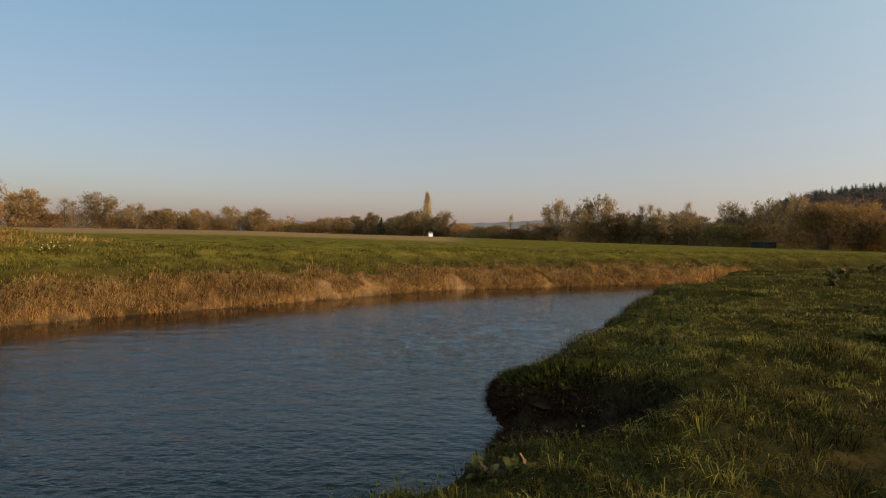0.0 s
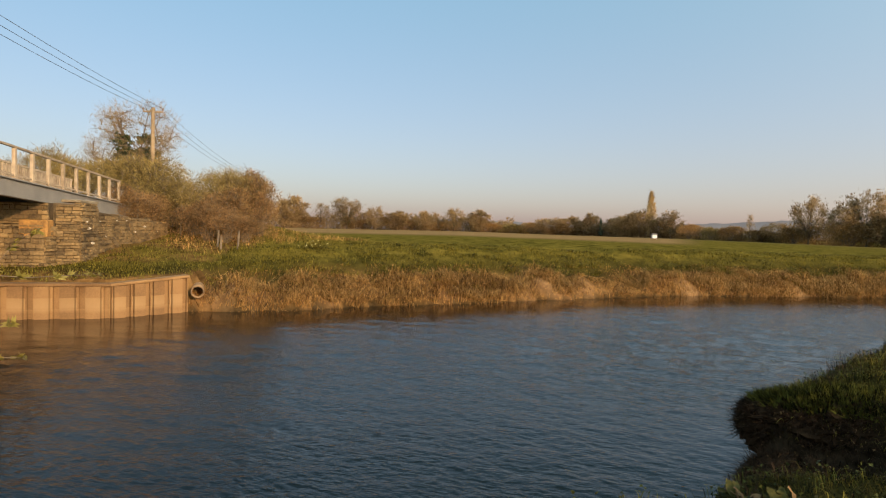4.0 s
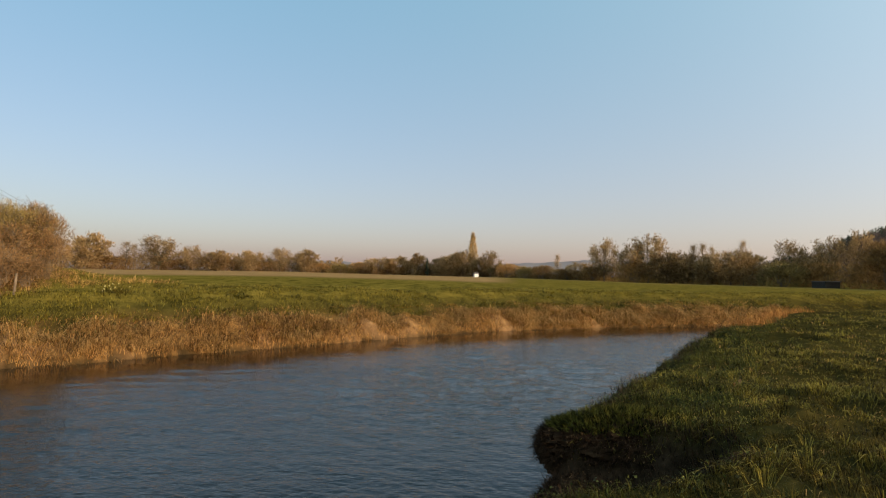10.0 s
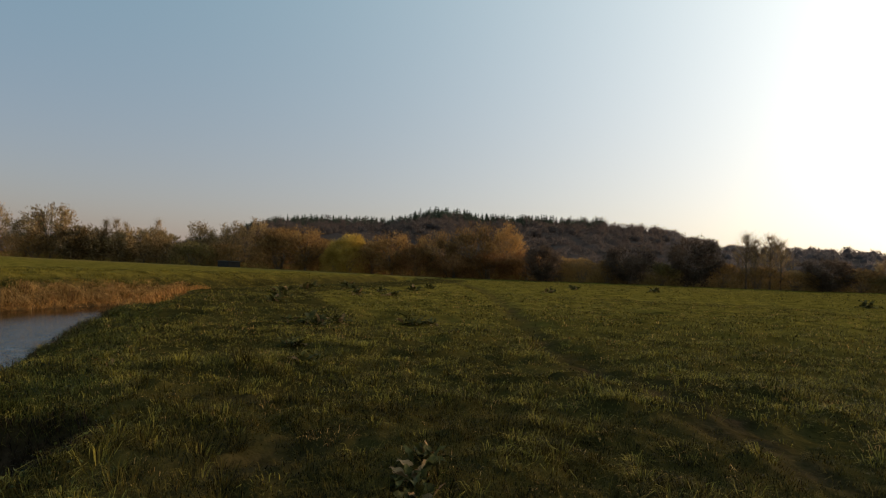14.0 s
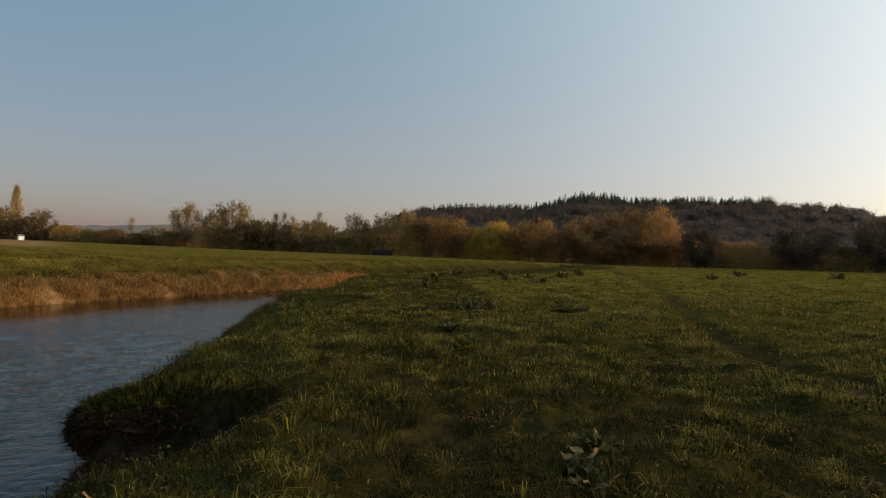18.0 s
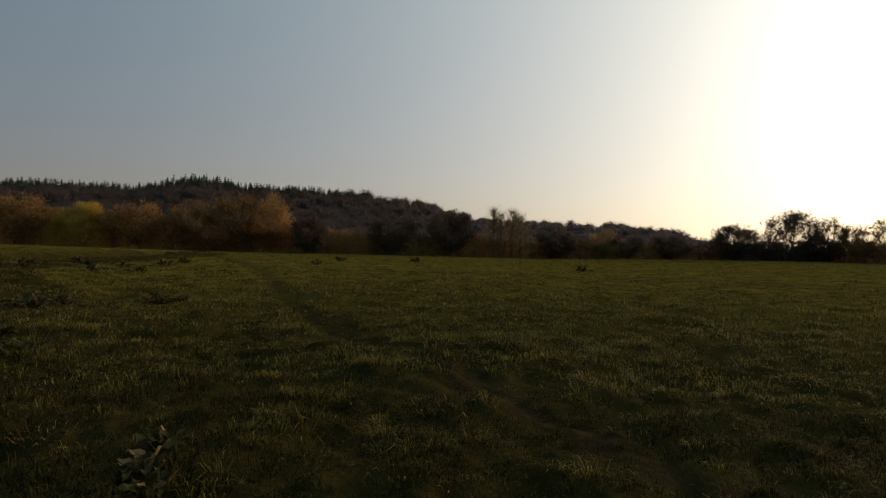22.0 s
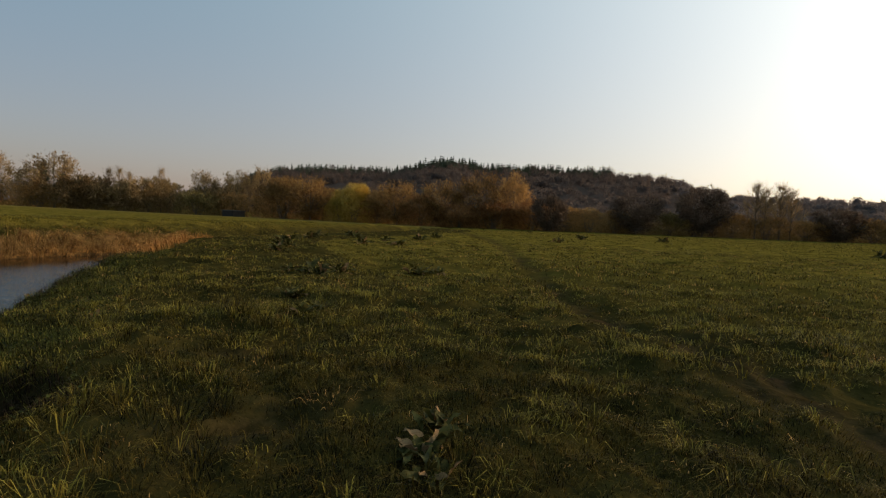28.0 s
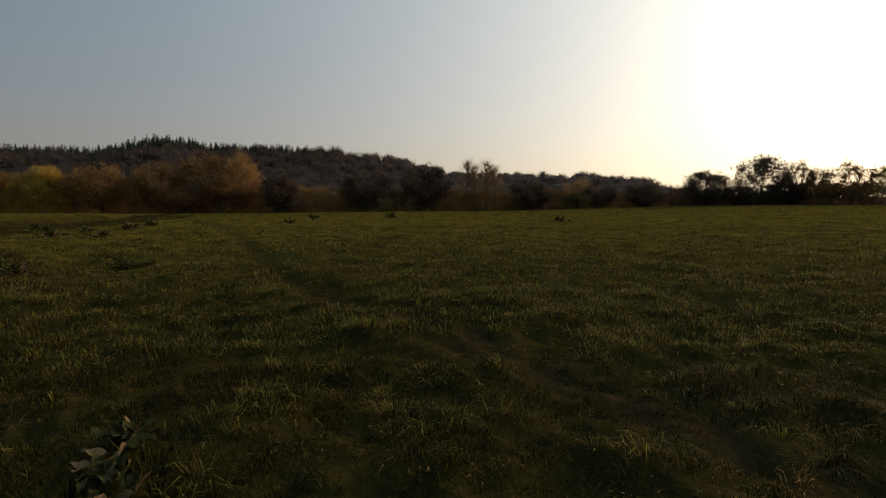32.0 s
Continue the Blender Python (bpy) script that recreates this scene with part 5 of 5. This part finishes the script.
def bar(name, s0, s1, off, up, wide, tall, mat, label=""):
    c = bridge_pt((s0 + s1) / 2, off, up)
    o = part(name, a_box(0, 0, 0, s1 - s0, wide, tall, 0, min(wide, tall) * 0.12), mat, bridge, label)
    o.matrix_basis = pose(c.x, c.y, c.z, 0, tilt, rz)
    return o


bar("girder", START, L10 + 1.1, 0.0, -0.33, 0.12, 0.56, M_STEEL, "grey painted steel girder")
bar("girder_flange", START, L10 + 1.1, -0.02, -0.045, 0.24, 0.05, M_STEEL)
bar("girder_flange", START, L10 + 1.1, -0.02, -0.61, 0.24, 0.04, M_STEEL)
bar("girder", START, L10 + 1.1, 2.1, -0.33, 0.12, 0.56, M_STEEL)
bar("deck", START, L10 + 0.6, 1.05, -0.05, 1.9, 0.10, M_TIMBER)
for off in (0.0, 2.1):
    bar("top_rail", START, L10 + 0.1, off, 1.02, 0.11, 0.07, M_TIMBER)
    if off:
        bar("mid_rail", START, L10 + 0.1, off - 0.03, 0.62, 0.05, 0.06, M_TIMBER)
    bar("low_rail", START, L10 + 0.1, off, 0.10, 0.05, 0.06, M_TIMBER)
    post_me = None
    s = L10
    while s > START:
        c = bridge_pt(s, off, 0.47)
        if post_me is None:
            o = part("post", a_box(0, 0, 0, 0.13 if off == 0 else 0.10, 0.11, 1.06, 0, 0.012), M_TIMBER, bridge)
            post_me = o.data
        else:
            o = under(new("post", post_me), bridge)
        o.matrix_basis = pose(c.x, c.y, c.z, 0, 0, rz)
        s -= 1.117
    bal_me = None
    s = L10 - 0.1
    while off and s > -7:
        c = bridge_pt(s, off, 0.53)
        if bal_me is None:
            o = part("baluster", a_box(0, 0, 0, 0.12, 0.03, 0.92), M_TIMBER, bridge)
            bal_me = o.data
        else:
            o = under(new("baluster", bal_me), bridge)
        o.matrix_basis = pose(c.x, c.y, c.z, 0, 0, rz)
        s -= 0.16
# ---- stone abutment ----
abut = thing("bridge_abutment", 0, 0, 0, "weathered rubble stone abutment under the footbridge", "abutment")
stone_rnd = random.Random(5)
STONES = []
for k in range(8):
    bm = a_box(0, 0, 0, 0.36, 0.22, 0.19, 0, 0.025)
    for v in bm.verts:
        v.co += Vector((stone_rnd.gauss(0, 0.012), stone_rnd.gauss(0, 0.012), stone_rnd.gauss(0, 0.012)))
    m_ = bpy.data.meshes.new("stone")
    bm.to_mesh(m_)
    bm.free()
    m_.materials.append(M_STONE)
    STONES.append(m_)


def stone_wall(p, q, z0, z1, z2, thick=0.5, face=1):
    """Coursed rubble from p to q; the top runs from z1 to z2."""
    p, q = Vector((*p, 0)), Vector((*q, 0))
    run, u = (q - p).length, (q - p).normalized()
    n_ = Vector((u.y, -u.x, 0)) * face
    ang = math.degrees(math.atan2(u.y, u.x))
    mid = (p + q) / 2 - n_ * (thick / 2)
    bm = bmesh.new()
    vs = []
    for s, zt in ((0, z1), (run, z2)):
        for t_ in (0.03, thick):
            for zz in (z0, zt - 0.03):
                c = p + u * s - n_ * t_
                vs.append(bm.verts.new((c.x, c.y, zz)))
    for f in ((0, 1, 5, 4), (2, 6, 7, 3), (1, 3, 7, 5), (0, 2, 3, 1), (4, 5, 7, 6), (0, 4, 6, 2)):
        bm.faces.new([vs[k] for k in f])
    bmesh.ops.recalc_face_normals(bm, faces=bm.faces)
    part("core", bm, M_MORTAR, abut, "mortared wall core")
    z = z0
    row = 0
    while z < max(z1, z2) - 0.05:
        tall = stone_rnd.choice((0.075, 0.09, 0.11, 0.13, 0.17))
        s = -0.18 * (row % 2)
        while s < run - 0.05:
            w = stone_rnd.choice((0.16, 0.22, 0.28, 0.36, 0.5)) * stone_rnd.uniform(0.85, 1.15)
            a0, a1 = max(s, 0), min(s + w, run)
            top = z1 + (z2 - z1) * ((a0 + a1) / 2 / run)
            if a1 - a0 > 0.1 and z + tall * 0.7 < top:
                o = under(new("stone", stone_rnd.choice(STONES)), abut)
                c = p + u * ((a0 + a1) / 2) + n_ * (stone_rnd.uniform(-0.025, 0.025) - 0.06)
                o.matrix_basis = pose(c.x, c.y, z + tall / 2, 0, stone_rnd.uniform(-1, 1), ang) @ Matrix.Diagonal(((a1 - a0 - 0.012) / 0.36, 1, (tall - 0.008) / 0.19, 1))
            s += w
        z += tall
        row += 1


def on_bridge(s, off):
    c = bridge_pt(s, off)
    return (c.x, c.y)


stone_wall(on_bridge(2.95, -0.42), on_bridge(3.15, -1.15), -0.2, 2.3, 2.3, 0.6, 1)
stone_wall(on_bridge(3.15, -1.15), on_bridge(4.6, -1.15), -0.2, 2.3, 2.3, 0.9, 1)
stone_wall(on_bridge(4.6, -1.15), on_bridge(4.62, -0.86), -0.2, 2.25, 2.25, 0.5, 1)
stone_wall(on_bridge(2.4, -0.3), on_bridge(2.95, -0.42), -0.2, 1.5, 1.5, 0.5, 1)
stone_wall(on_bridge(2.4, 4.2), on_bridge(2.4, -0.3), -0.2, 1.5, 1.5, 0.8, 1)
stone_wall(on_bridge(2.9, 4.2), on_bridge(2.9, -0.2), 1.5, 2.3, 2.3, 0.6, 1)
stone_wall(on_bridge(4.6, -0.85), on_bridge(8.2, -1.1), 0.0, 2.1, 1.9, 0.5, 1)
stone_wall(on_bridge(8.2, -1.1), on_bridge(12.2, -1.6), 0.4, 1.9, 1.7, 0.5, 1)
c = bridge_pt(2.6, 0.05)
o = part("bearing_shelf", a_box(0, 0, 0, 0.48, 0.92, 0.60, 0, 0.04), M_CONCRETE, abut, "ochre-stained concrete bearing shelf")
o.matrix_basis = pose(c.x, c.y, 1.36, 0, 0, rz)
c = bridge_pt(4.4, 1.6)
o = part("back_wall", a_box(0, 0, 0, 0.5, 3.4, 2.4, 0, 0.02), M_MORTAR, abut, "shadowed wall behind the bearings")
o.matrix_basis = pose(c.x, c.y, 1.0, 0, 0, rz)

c = bridge_pt(3.87, -0.86)
o = part("coping", a_box(0, 0, 0, 1.56, 0.66, 0.10, 0, 0.02), M_COPING, abut, "pale worn coping stone")
o.matrix_basis = pose(c.x, c.y, 2.36, 0, 0, rz)
# splashes of white lichen on the stones
for k in range(13):
    s_ = stone_rnd.choice((stone_rnd.uniform(3.3, 4.5), stone_rnd.uniform(5.0, 11.5)))
    off_ = -1.20 if s_ < 4.6 else (-0.88 - 0.07 * (s_ - 4.6) if s_ < 8.2 else -1.13 - 0.125 * (s_ - 8.2))
    c = bridge_pt(s_, off_)
    bm = bmesh.new()
    bmesh.ops.create_icosphere(bm, subdivisions=2, radius=1.0)
    for v in bm.verts:
        v.co *= 1 + 0.5 * noise.noise(v.co * 2.0 + Vector((k, 0, 0)))
        v.co = Vector((v.co.x * stone_rnd.uniform(0.03, 0.04), v.co.y * 0.05, v.co.z * 0.03)) * (1.7 if k % 4 == 0 else 0.9)
    o = part("lichen", bm, M_LICHEN, abut, "white lichen splash")
    o.matrix_basis = pose(c.x, c.y, stone_rnd.uniform(0.7, 1.85), 0, 0, rz)

# ---- power line ----
POLE = Vector((*at(48.2, 40), 0))
POLE.z = height(POLE.x, POLE.y) - 0.3
TOP = 8.6
DIRW = Vector((0.527, -0.85, 0)).normalized()
pole = thing("power_pole", 0, 0, 0, "pale wooden electricity pole with a crossarm", "utility pole")
bm = rod(bmesh.new(), POLE, (POLE.x, POLE.y, TOP), 0.145, 0.10, 12)
part("pole", bm, M_POLE, pole, "", True)
cross = Vector((DIRW.y, -DIRW.x, 0))
c = Vector((POLE.x, POLE.y, TOP - 0.25))
o = part("crossarm", a_box(0, 0, 0, 1.15, 0.09, 0.10, 0, 0.01), M_POLE, pole)
o.matrix_basis = pose(c.x, c.y, c.z, 0, 0, math.degrees(math.atan2(cross.y, cross.x)))
line = thing("power_line", 0, 0, 0, "three thin overhead electricity wires", "wires")
for k, off in enumerate((-0.55, 0.0, 0.55)):
    top = c + cross * off + Vector((0, 0, 0.22))
    part("insulator", rod(rod(bmesh.new(), top - Vector((0, 0, 0.2)), top - Vector((0, 0, 0.1)), 0.02, 0.02, 6), top - Vector((0, 0, 0.12)), top + Vector((0, 0, 0.03)), 0.05, 0.035, 8), M_PIPE, pole)
    for far in (DIRW * 46 + Vector((0, 0, 0.6)), -DIRW * 46 + Vector((0, 0, -0.2))):
        bm = bmesh.new()
        side, rings = Vector((cross.x, cross.y, 0)), []
        for i in range(17):
            u = i / 16
            p = top + far * u - Vector((0, 0, 1.6 * 4 * u * (1 - u) * 0.5))
            rings.append([bm.verts.new(p + side * (0.011 * math.cos(1.5708 * k)) + Vector((0, 0, 0.011 * math.sin(1.5708 * k)))) for k in range(4)])
        for r0, r1 in zip(rings, rings[1:]):
            for k in range(4):
                bm.faces.new((r0[k], r0[(k + 1) % 4], r1[(k + 1) % 4], r1[k]))
        part("wire", bm, M_WIRE, line)


# ---- overhanging clod of the near bank ----
def clod_mesh(sx, sy, sz, seed, blunt):
    """A ragged lump of earth, jagged where it broke away from the bank."""
    bm = bmesh.new()
    bmesh.ops.create_icosphere(bm, subdivisions=5, radius=1.0)
    at_ = Vector((seed, 0, 0))
    for v in bm.verts:
        n1 = noise.fractal(v.co * 1.7 + at_, 1.0, 2.0, 4) + 0.6 * noise.fractal(v.co * 5.0 + at_, 1.0, 2.0, 3)
        n1 += 0.5 * noise.cell(v.co * 5.5 + at_) - 0.25 + 0.35 * noise.cell(v.co * 11.0) - 0.17
        v.co *= 1 + 0.22 * n1
        v.co = Vector((v.co.x * sx, v.co.y * sy, v.co.z * sz))
        if v.co.x < -blunt:
            v.co.x = -blunt + (v.co.x + blunt) * 0.35
        if v.co.z < 0:
            v.co.z *= 1.25 - 0.5 * v.co.x
    return bm


clod = thing("bank_overhang", 0, 0, 0, "dark undercut turf clod hanging over the water", "earth bank", "", "structure")
for name_, place, (sx, sy, sz), seed_, n in (("earth", pose(1.75, 8.05, -0.6, 0, -6, -22), (1.25, 0.6, 0.40), 0.0, 15000), ("slump", pose(1.3, 7.15, -1.16, 0, 8, -30), (0.78, 0.62, 0.30), 4.0, 9000)):
    o = part(name_, clod_mesh(sx, sy, sz, seed_, 0.93 * sx), M_EARTH, clod, "slumped earth at the water's edge, darkened as shade" if seed_ else "")
    o.matrix_basis = place
    u = rng.normal(0, 1, (n, 3))
    u /= np.linalg.norm(u, axis=1)[:, None]
    u = u[(u[:, 2] > -0.8)]
    q = u * [sx, sy, sz] * rng.uniform(0.98, 1.1, (len(u), 1))
    low_ = q[:, 0] < -0.93 * sx
    q[low_, 0] = -0.93 * sx + (q[low_, 0] + 0.93 * sx) * 0.35
    rot = np.array(place)
    q, face = q @ rot[:3, :3].T + rot[:3, 3], u @ rot[:3, :3].T
    up = u[:, 2] > (0.55 if name_ == "earth" else 2)
    fall = face * 0.6 + [0, 0, -0.2] + rng.normal(0, 0.75, u.shape)
    tagged(under(new("hanging_stems", twig_mesh("hanging_stems", q[~up], fall[~up], 0.09, 0.005, M_ROOT)), clod), "dead stems and roots, darkened as shade", "", "", "stuff")
    lip = ~up & (u[:, 0] < -0.55) & (rng.uniform(0, 1, len(u)) < 0.14)
    tagged(under(new("loose_stems", twig_mesh("loose_stems", q[lip], (face * 1.2 + rng.normal(0, 0.5, u.shape))[lip], 0.20, 0.0035, M_ROOT)), clod), "loose dead stems sticking out over the water", "", "", "stuff")
    bits = ~up & (rng.uniform(0, 1, len(u)) < 0.05)
    tagged(under(new("leaf_litter", twig_mesh("leaf_litter", q[bits] + face[bits] * 0.03, rng.normal(0, 1, (bits.sum(), 3)), 0.03, 0.010, M_WITHERED)), clod), "dry leaf scraps caught among the stems", "", "", "stuff")
    if up.any():
        tagged(under(new("turf", twig_mesh("turf", q[up], (face + [0, 0, 0.6] + rng.normal(0, 0.6, u.shape))[up], 0.11, 0.007, M_BANKGRASS)), clod), "green turf on top", "", "", "stuff")
# dead growth on the scarp of the hollow, its dark tone adding shade there
n = 14000
x, y = rng.uniform(-0.5, 3.0, n), rng.uniform(5.6, 8.4, n)
z, sn_, _ = land(x, y)
keep = (sn_ > 0.02) & (hollow(x, y) > 0.04)
blades("dead_stems", x[keep], y[keep], rng.uniform(0.05, 0.2, keep.sum()), np.full(keep.sum(), 0.009), rng.uniform(0.4, 1.2, keep.sum()), M_ROOT, "dead stems in the hollow of the bank, darkened as shade", "dead stems")

# low broad-leaved herbs along the top of the near bank
n = 60000
x, y = rng.uniform(-3, 12, n), rng.uniform(3.5, 32, n)
z, sn_, _ = land(x, y)
keep = (sn_ > 0.25) & (sn_ < 2.3) & (hollow(x, y) < 0.2) & (vnoise(x, y, 1.2, 51) > 0.42)
x, y, z = x[keep], y[keep], z[keep]
ways = np.c_[rng.normal(0, 1, len(x)), rng.normal(0, 1, len(x)), rng.uniform(0.1, 0.9, len(x))]
tagged(new("bank_herbs", twig_mesh("bank_herbs", np.c_[x, y, z + rng.uniform(0.02, 0.16, len(x))], ways, 0.028, 0.011, M_HERB)), "low broad-leaved green herbs along the bank top", "herbs", "", "stuff")

# ---- docks ----
def leaf_mesh(k):
    rnd = random.Random(50 + k)
    L, W = rnd.uniform(0.18, 0.30), rnd.uniform(0.024, 0.044)
    rows_, bend, v, t = 7, rnd.uniform(0.5, 1.6), [], []
    ang, py_, pz_ = rnd.uniform(0.5, 1.2), 0.0, 0.0
    for i in range(rows_ + 1):
        u_ = i / rows_
        w_ = W * (0.12 if u_ < 0.2 else math.sin(math.pi * min(1, (u_ - 0.15) / 0.87)) ** 0.7 + 0.02)
        wave = 0.012 * math.sin(u_ * 17 + k)
        v += [(-w_, py_, pz_ + 0.35 * w_ + wave), (0, py_, pz_), (w_, py_, pz_ + 0.35 * w_ - wave)]
        ang -= bend / rows_
        py_ += math.cos(ang) * L / rows_
        pz_ += math.sin(ang) * L / rows_
    for i in range(rows_):
        for c_ in (0, 1):
            p_ = i * 3 + c_
            t += [(p_, p_ + 1, p_ + 4), (p_, p_ + 4, p_ + 3)]
    return tri_mesh("leaf", v, t, M_WEED, True)


LEAVES = [leaf_mesh(k) for k in range(7)]
WITHERED = [m_.copy() for m_ in LEAVES[:2]]
for m_ in WITHERED:
    m_.materials[0] = M_WITHERED
dock_rnd = random.Random(8)


def dock(x, y, size=1.0, leaves=14):
    ob = thing("dock_plant", x, y, height(x, y) - 0.01, "clump of broad dark green dock leaves in the turf", "weed", "docks in the meadow")
    for i in range(leaves):
        o = under(new("leaf", dock_rnd.choice(LEAVES if dock_rnd.random() < 0.8 else WITHERED)), ob)
        k_ = size * dock_rnd.uniform(0.7, 1.35)
        o.matrix_basis = pose(dock_rnd.gauss(0, 0.07) * size, dock_rnd.gauss(0, 0.07) * size, 0, dock_rnd.uniform(-10, 35), dock_rnd.uniform(-25, 25), i * 360 / leaves + dock_rnd.uniform(-25, 25)) @ Matrix.Diagonal((k_, k_, k_, 1))


for x, y, size in ((0.3, 4.85, 0.8), (0.58, 4.7, 0.7), (3.75, 3.0, 1.0), (3.5, 2.78, 0.75), (4.05, 3.2, 0.8), (9.7, 12.9, 1.3), (10.2, 12.5, 1.2), (9.2, 13.2, 1.0), (12.4, 11.9, 1.2), (12.9, 11.6, 1.1), (6.1, 7.9, 1.15), (6.5, 8.1, 1.0), (7.0, 9.8, 1.1),
                   (41, 25.5, 1.8), (60, 25, 2.2), (21.7, 23, 1.5), (20.4, 24.2, 1.5), (17.7, 27.1, 1.5), (21.4, 30.4, 1.7), (28.4, 35.4, 1.8), (29, 28.7, 1.7), (13.5, 21, 1.4), (52, 29.7, 2.0),
                   (50, 5.8, 2.0), (23.4, 32.7, 1.7), (15, 22.9, 1.5), (3.7, 9.7, 0.7), (24.5, 27, 1.6), (26, 31.5, 1.6), (33, 31, 1.7)):
    dock(x, y, size * (0.92 if size < 1.18 else 1.18), 24)

# ---- daffodils on the far bank ----
daff = thing("daffodils", 0, 0, 0, "small clump of pale yellow flowers on the far bank", "flowers", "", "stuff")
x, y = rng.normal(-15.2, 0.28, 60), rng.normal(22.2, 0.25, 60)
z = land(x, y)[0]
tagged(under(new("stalks", twig_mesh("stalks", np.c_[x, y, z], np.tile([0, 0, 1.0], (60, 1)) + rng.normal(0, 0.15, (60, 3)), 0.34, 0.008, M_GRASS)), daff), "", "", "", "stuff")
pet = np.repeat(np.c_[x, y, z + rng.uniform(0.15, 0.36, 60)][:14], 6, 0)
tagged(under(new("petals", twig_mesh("petals", pet, rng.normal(0, 1, pet.shape), 0.035, 0.012, M_FLOWER)), daff), "", "", "", "stuff")

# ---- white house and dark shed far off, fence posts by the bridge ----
# the white house, shrunk to hut size and set nearer than it stands
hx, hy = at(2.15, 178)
house = thing("hut", hx, hy, height(hx, hy), "white house among the trees beyond the field, modelled small and near", "hut", rz=20)
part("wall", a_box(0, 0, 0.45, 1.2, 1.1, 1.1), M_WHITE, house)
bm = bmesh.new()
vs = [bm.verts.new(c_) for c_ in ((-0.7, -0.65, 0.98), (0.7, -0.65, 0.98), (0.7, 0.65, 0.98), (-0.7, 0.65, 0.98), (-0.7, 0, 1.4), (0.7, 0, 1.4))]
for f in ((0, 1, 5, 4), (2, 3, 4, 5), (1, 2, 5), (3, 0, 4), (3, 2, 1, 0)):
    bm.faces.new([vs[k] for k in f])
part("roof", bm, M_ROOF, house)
hx, hy = at(-27.6, 134)
shed = thing("shed", hx, hy, height(hx, hy), "low dark field shed at the meadow's edge", "shed", rz=28)
part("wall", a_box(0, 0, 0.6, 4.2, 2.6, 1.2), M_DARK, shed)
part("roof", a_box(0, 0, 1.26, 4.5, 2.9, 0.12), M_ROOF, shed)
for az_, d_, h_ in ((43.0, 29.0, 0.75), (42.75, 28.6, 0.6), (41.3, 27.0, 0.8), (46.0, 33.5, 1.6)):
    x, y = at(az_, d_)
    fp = thing("fence_post", x, y, height(x, y), "grey weathered wooden fence post in rough grass", "fence post", "fence posts by the bridge")
    part("post", rod(bmesh.new(), (0, 0, -0.2), (0.06, 0.03, h_), 0.05, 0.04, 8), M_BARK, fp)

# ---- sapling at the water's edge, close by ----
sap = thing("sapling", 0, 0, 0, "thin sapling with small fresh yellow-green leaves", "sapling")
fork_ = Vector((-4.42, 1.9, 0.55))
twigs_ = [(Vector((-4.6, 1.6, height(-4.6, 1.6) - 0.05)), fork_, 0.011, 0.008)]
for line_ in (((-4.23, 2.15, 1.01), (-4.17, 2.3, 1.18), (-4.14, 2.37, 1.31), (-4.08, 2.48, 1.48), (-4.03, 2.56, 1.53)), ((-4.23, 2.15, 1.1), (-4.14, 2.37, 1.25), (-4.05, 2.5, 1.23), (-3.91, 2.71, 1.24), (-3.81, 2.84, 1.24)),
              ((-4.2, 2.13, 0.75), (-4.14, 2.29, 0.9), (-4.11, 2.35, 0.93), (-4.06, 2.43, 0.95)), ((-4.19, 2.13, 0.71), (-4.06, 2.37, 0.74), (-4.0, 2.46, 0.73))):
    last = fork_
    for k, p in enumerate(line_):
        twigs_.append((last, Vector(p), 0.006 / (1 + 0.5 * k), 0.006 / (1.5 + 0.5 * k)))
        last = Vector(p)
tagged(under(new("stem", limb_mesh("stem", twigs_, M_BARK, 6)), sap))
srnd = random.Random(4)
ps, ds = [], []
for a_, b_, r_, _ in twigs_:
    for k in range(9 if r_ < 0.0055 else 0):
        ps.append(a_.lerp(b_, 0.6 + 0.4 * srnd.random()))
        ds.append(Vector((srnd.gauss(0, 1), srnd.gauss(0, 1), srnd.gauss(0.3, 0.7))))
tagged(under(new("leaves", twig_mesh("leaves", ps, ds, 0.05, 0.014, M_LEAFGREEN)), sap), "", "", "", "stuff")
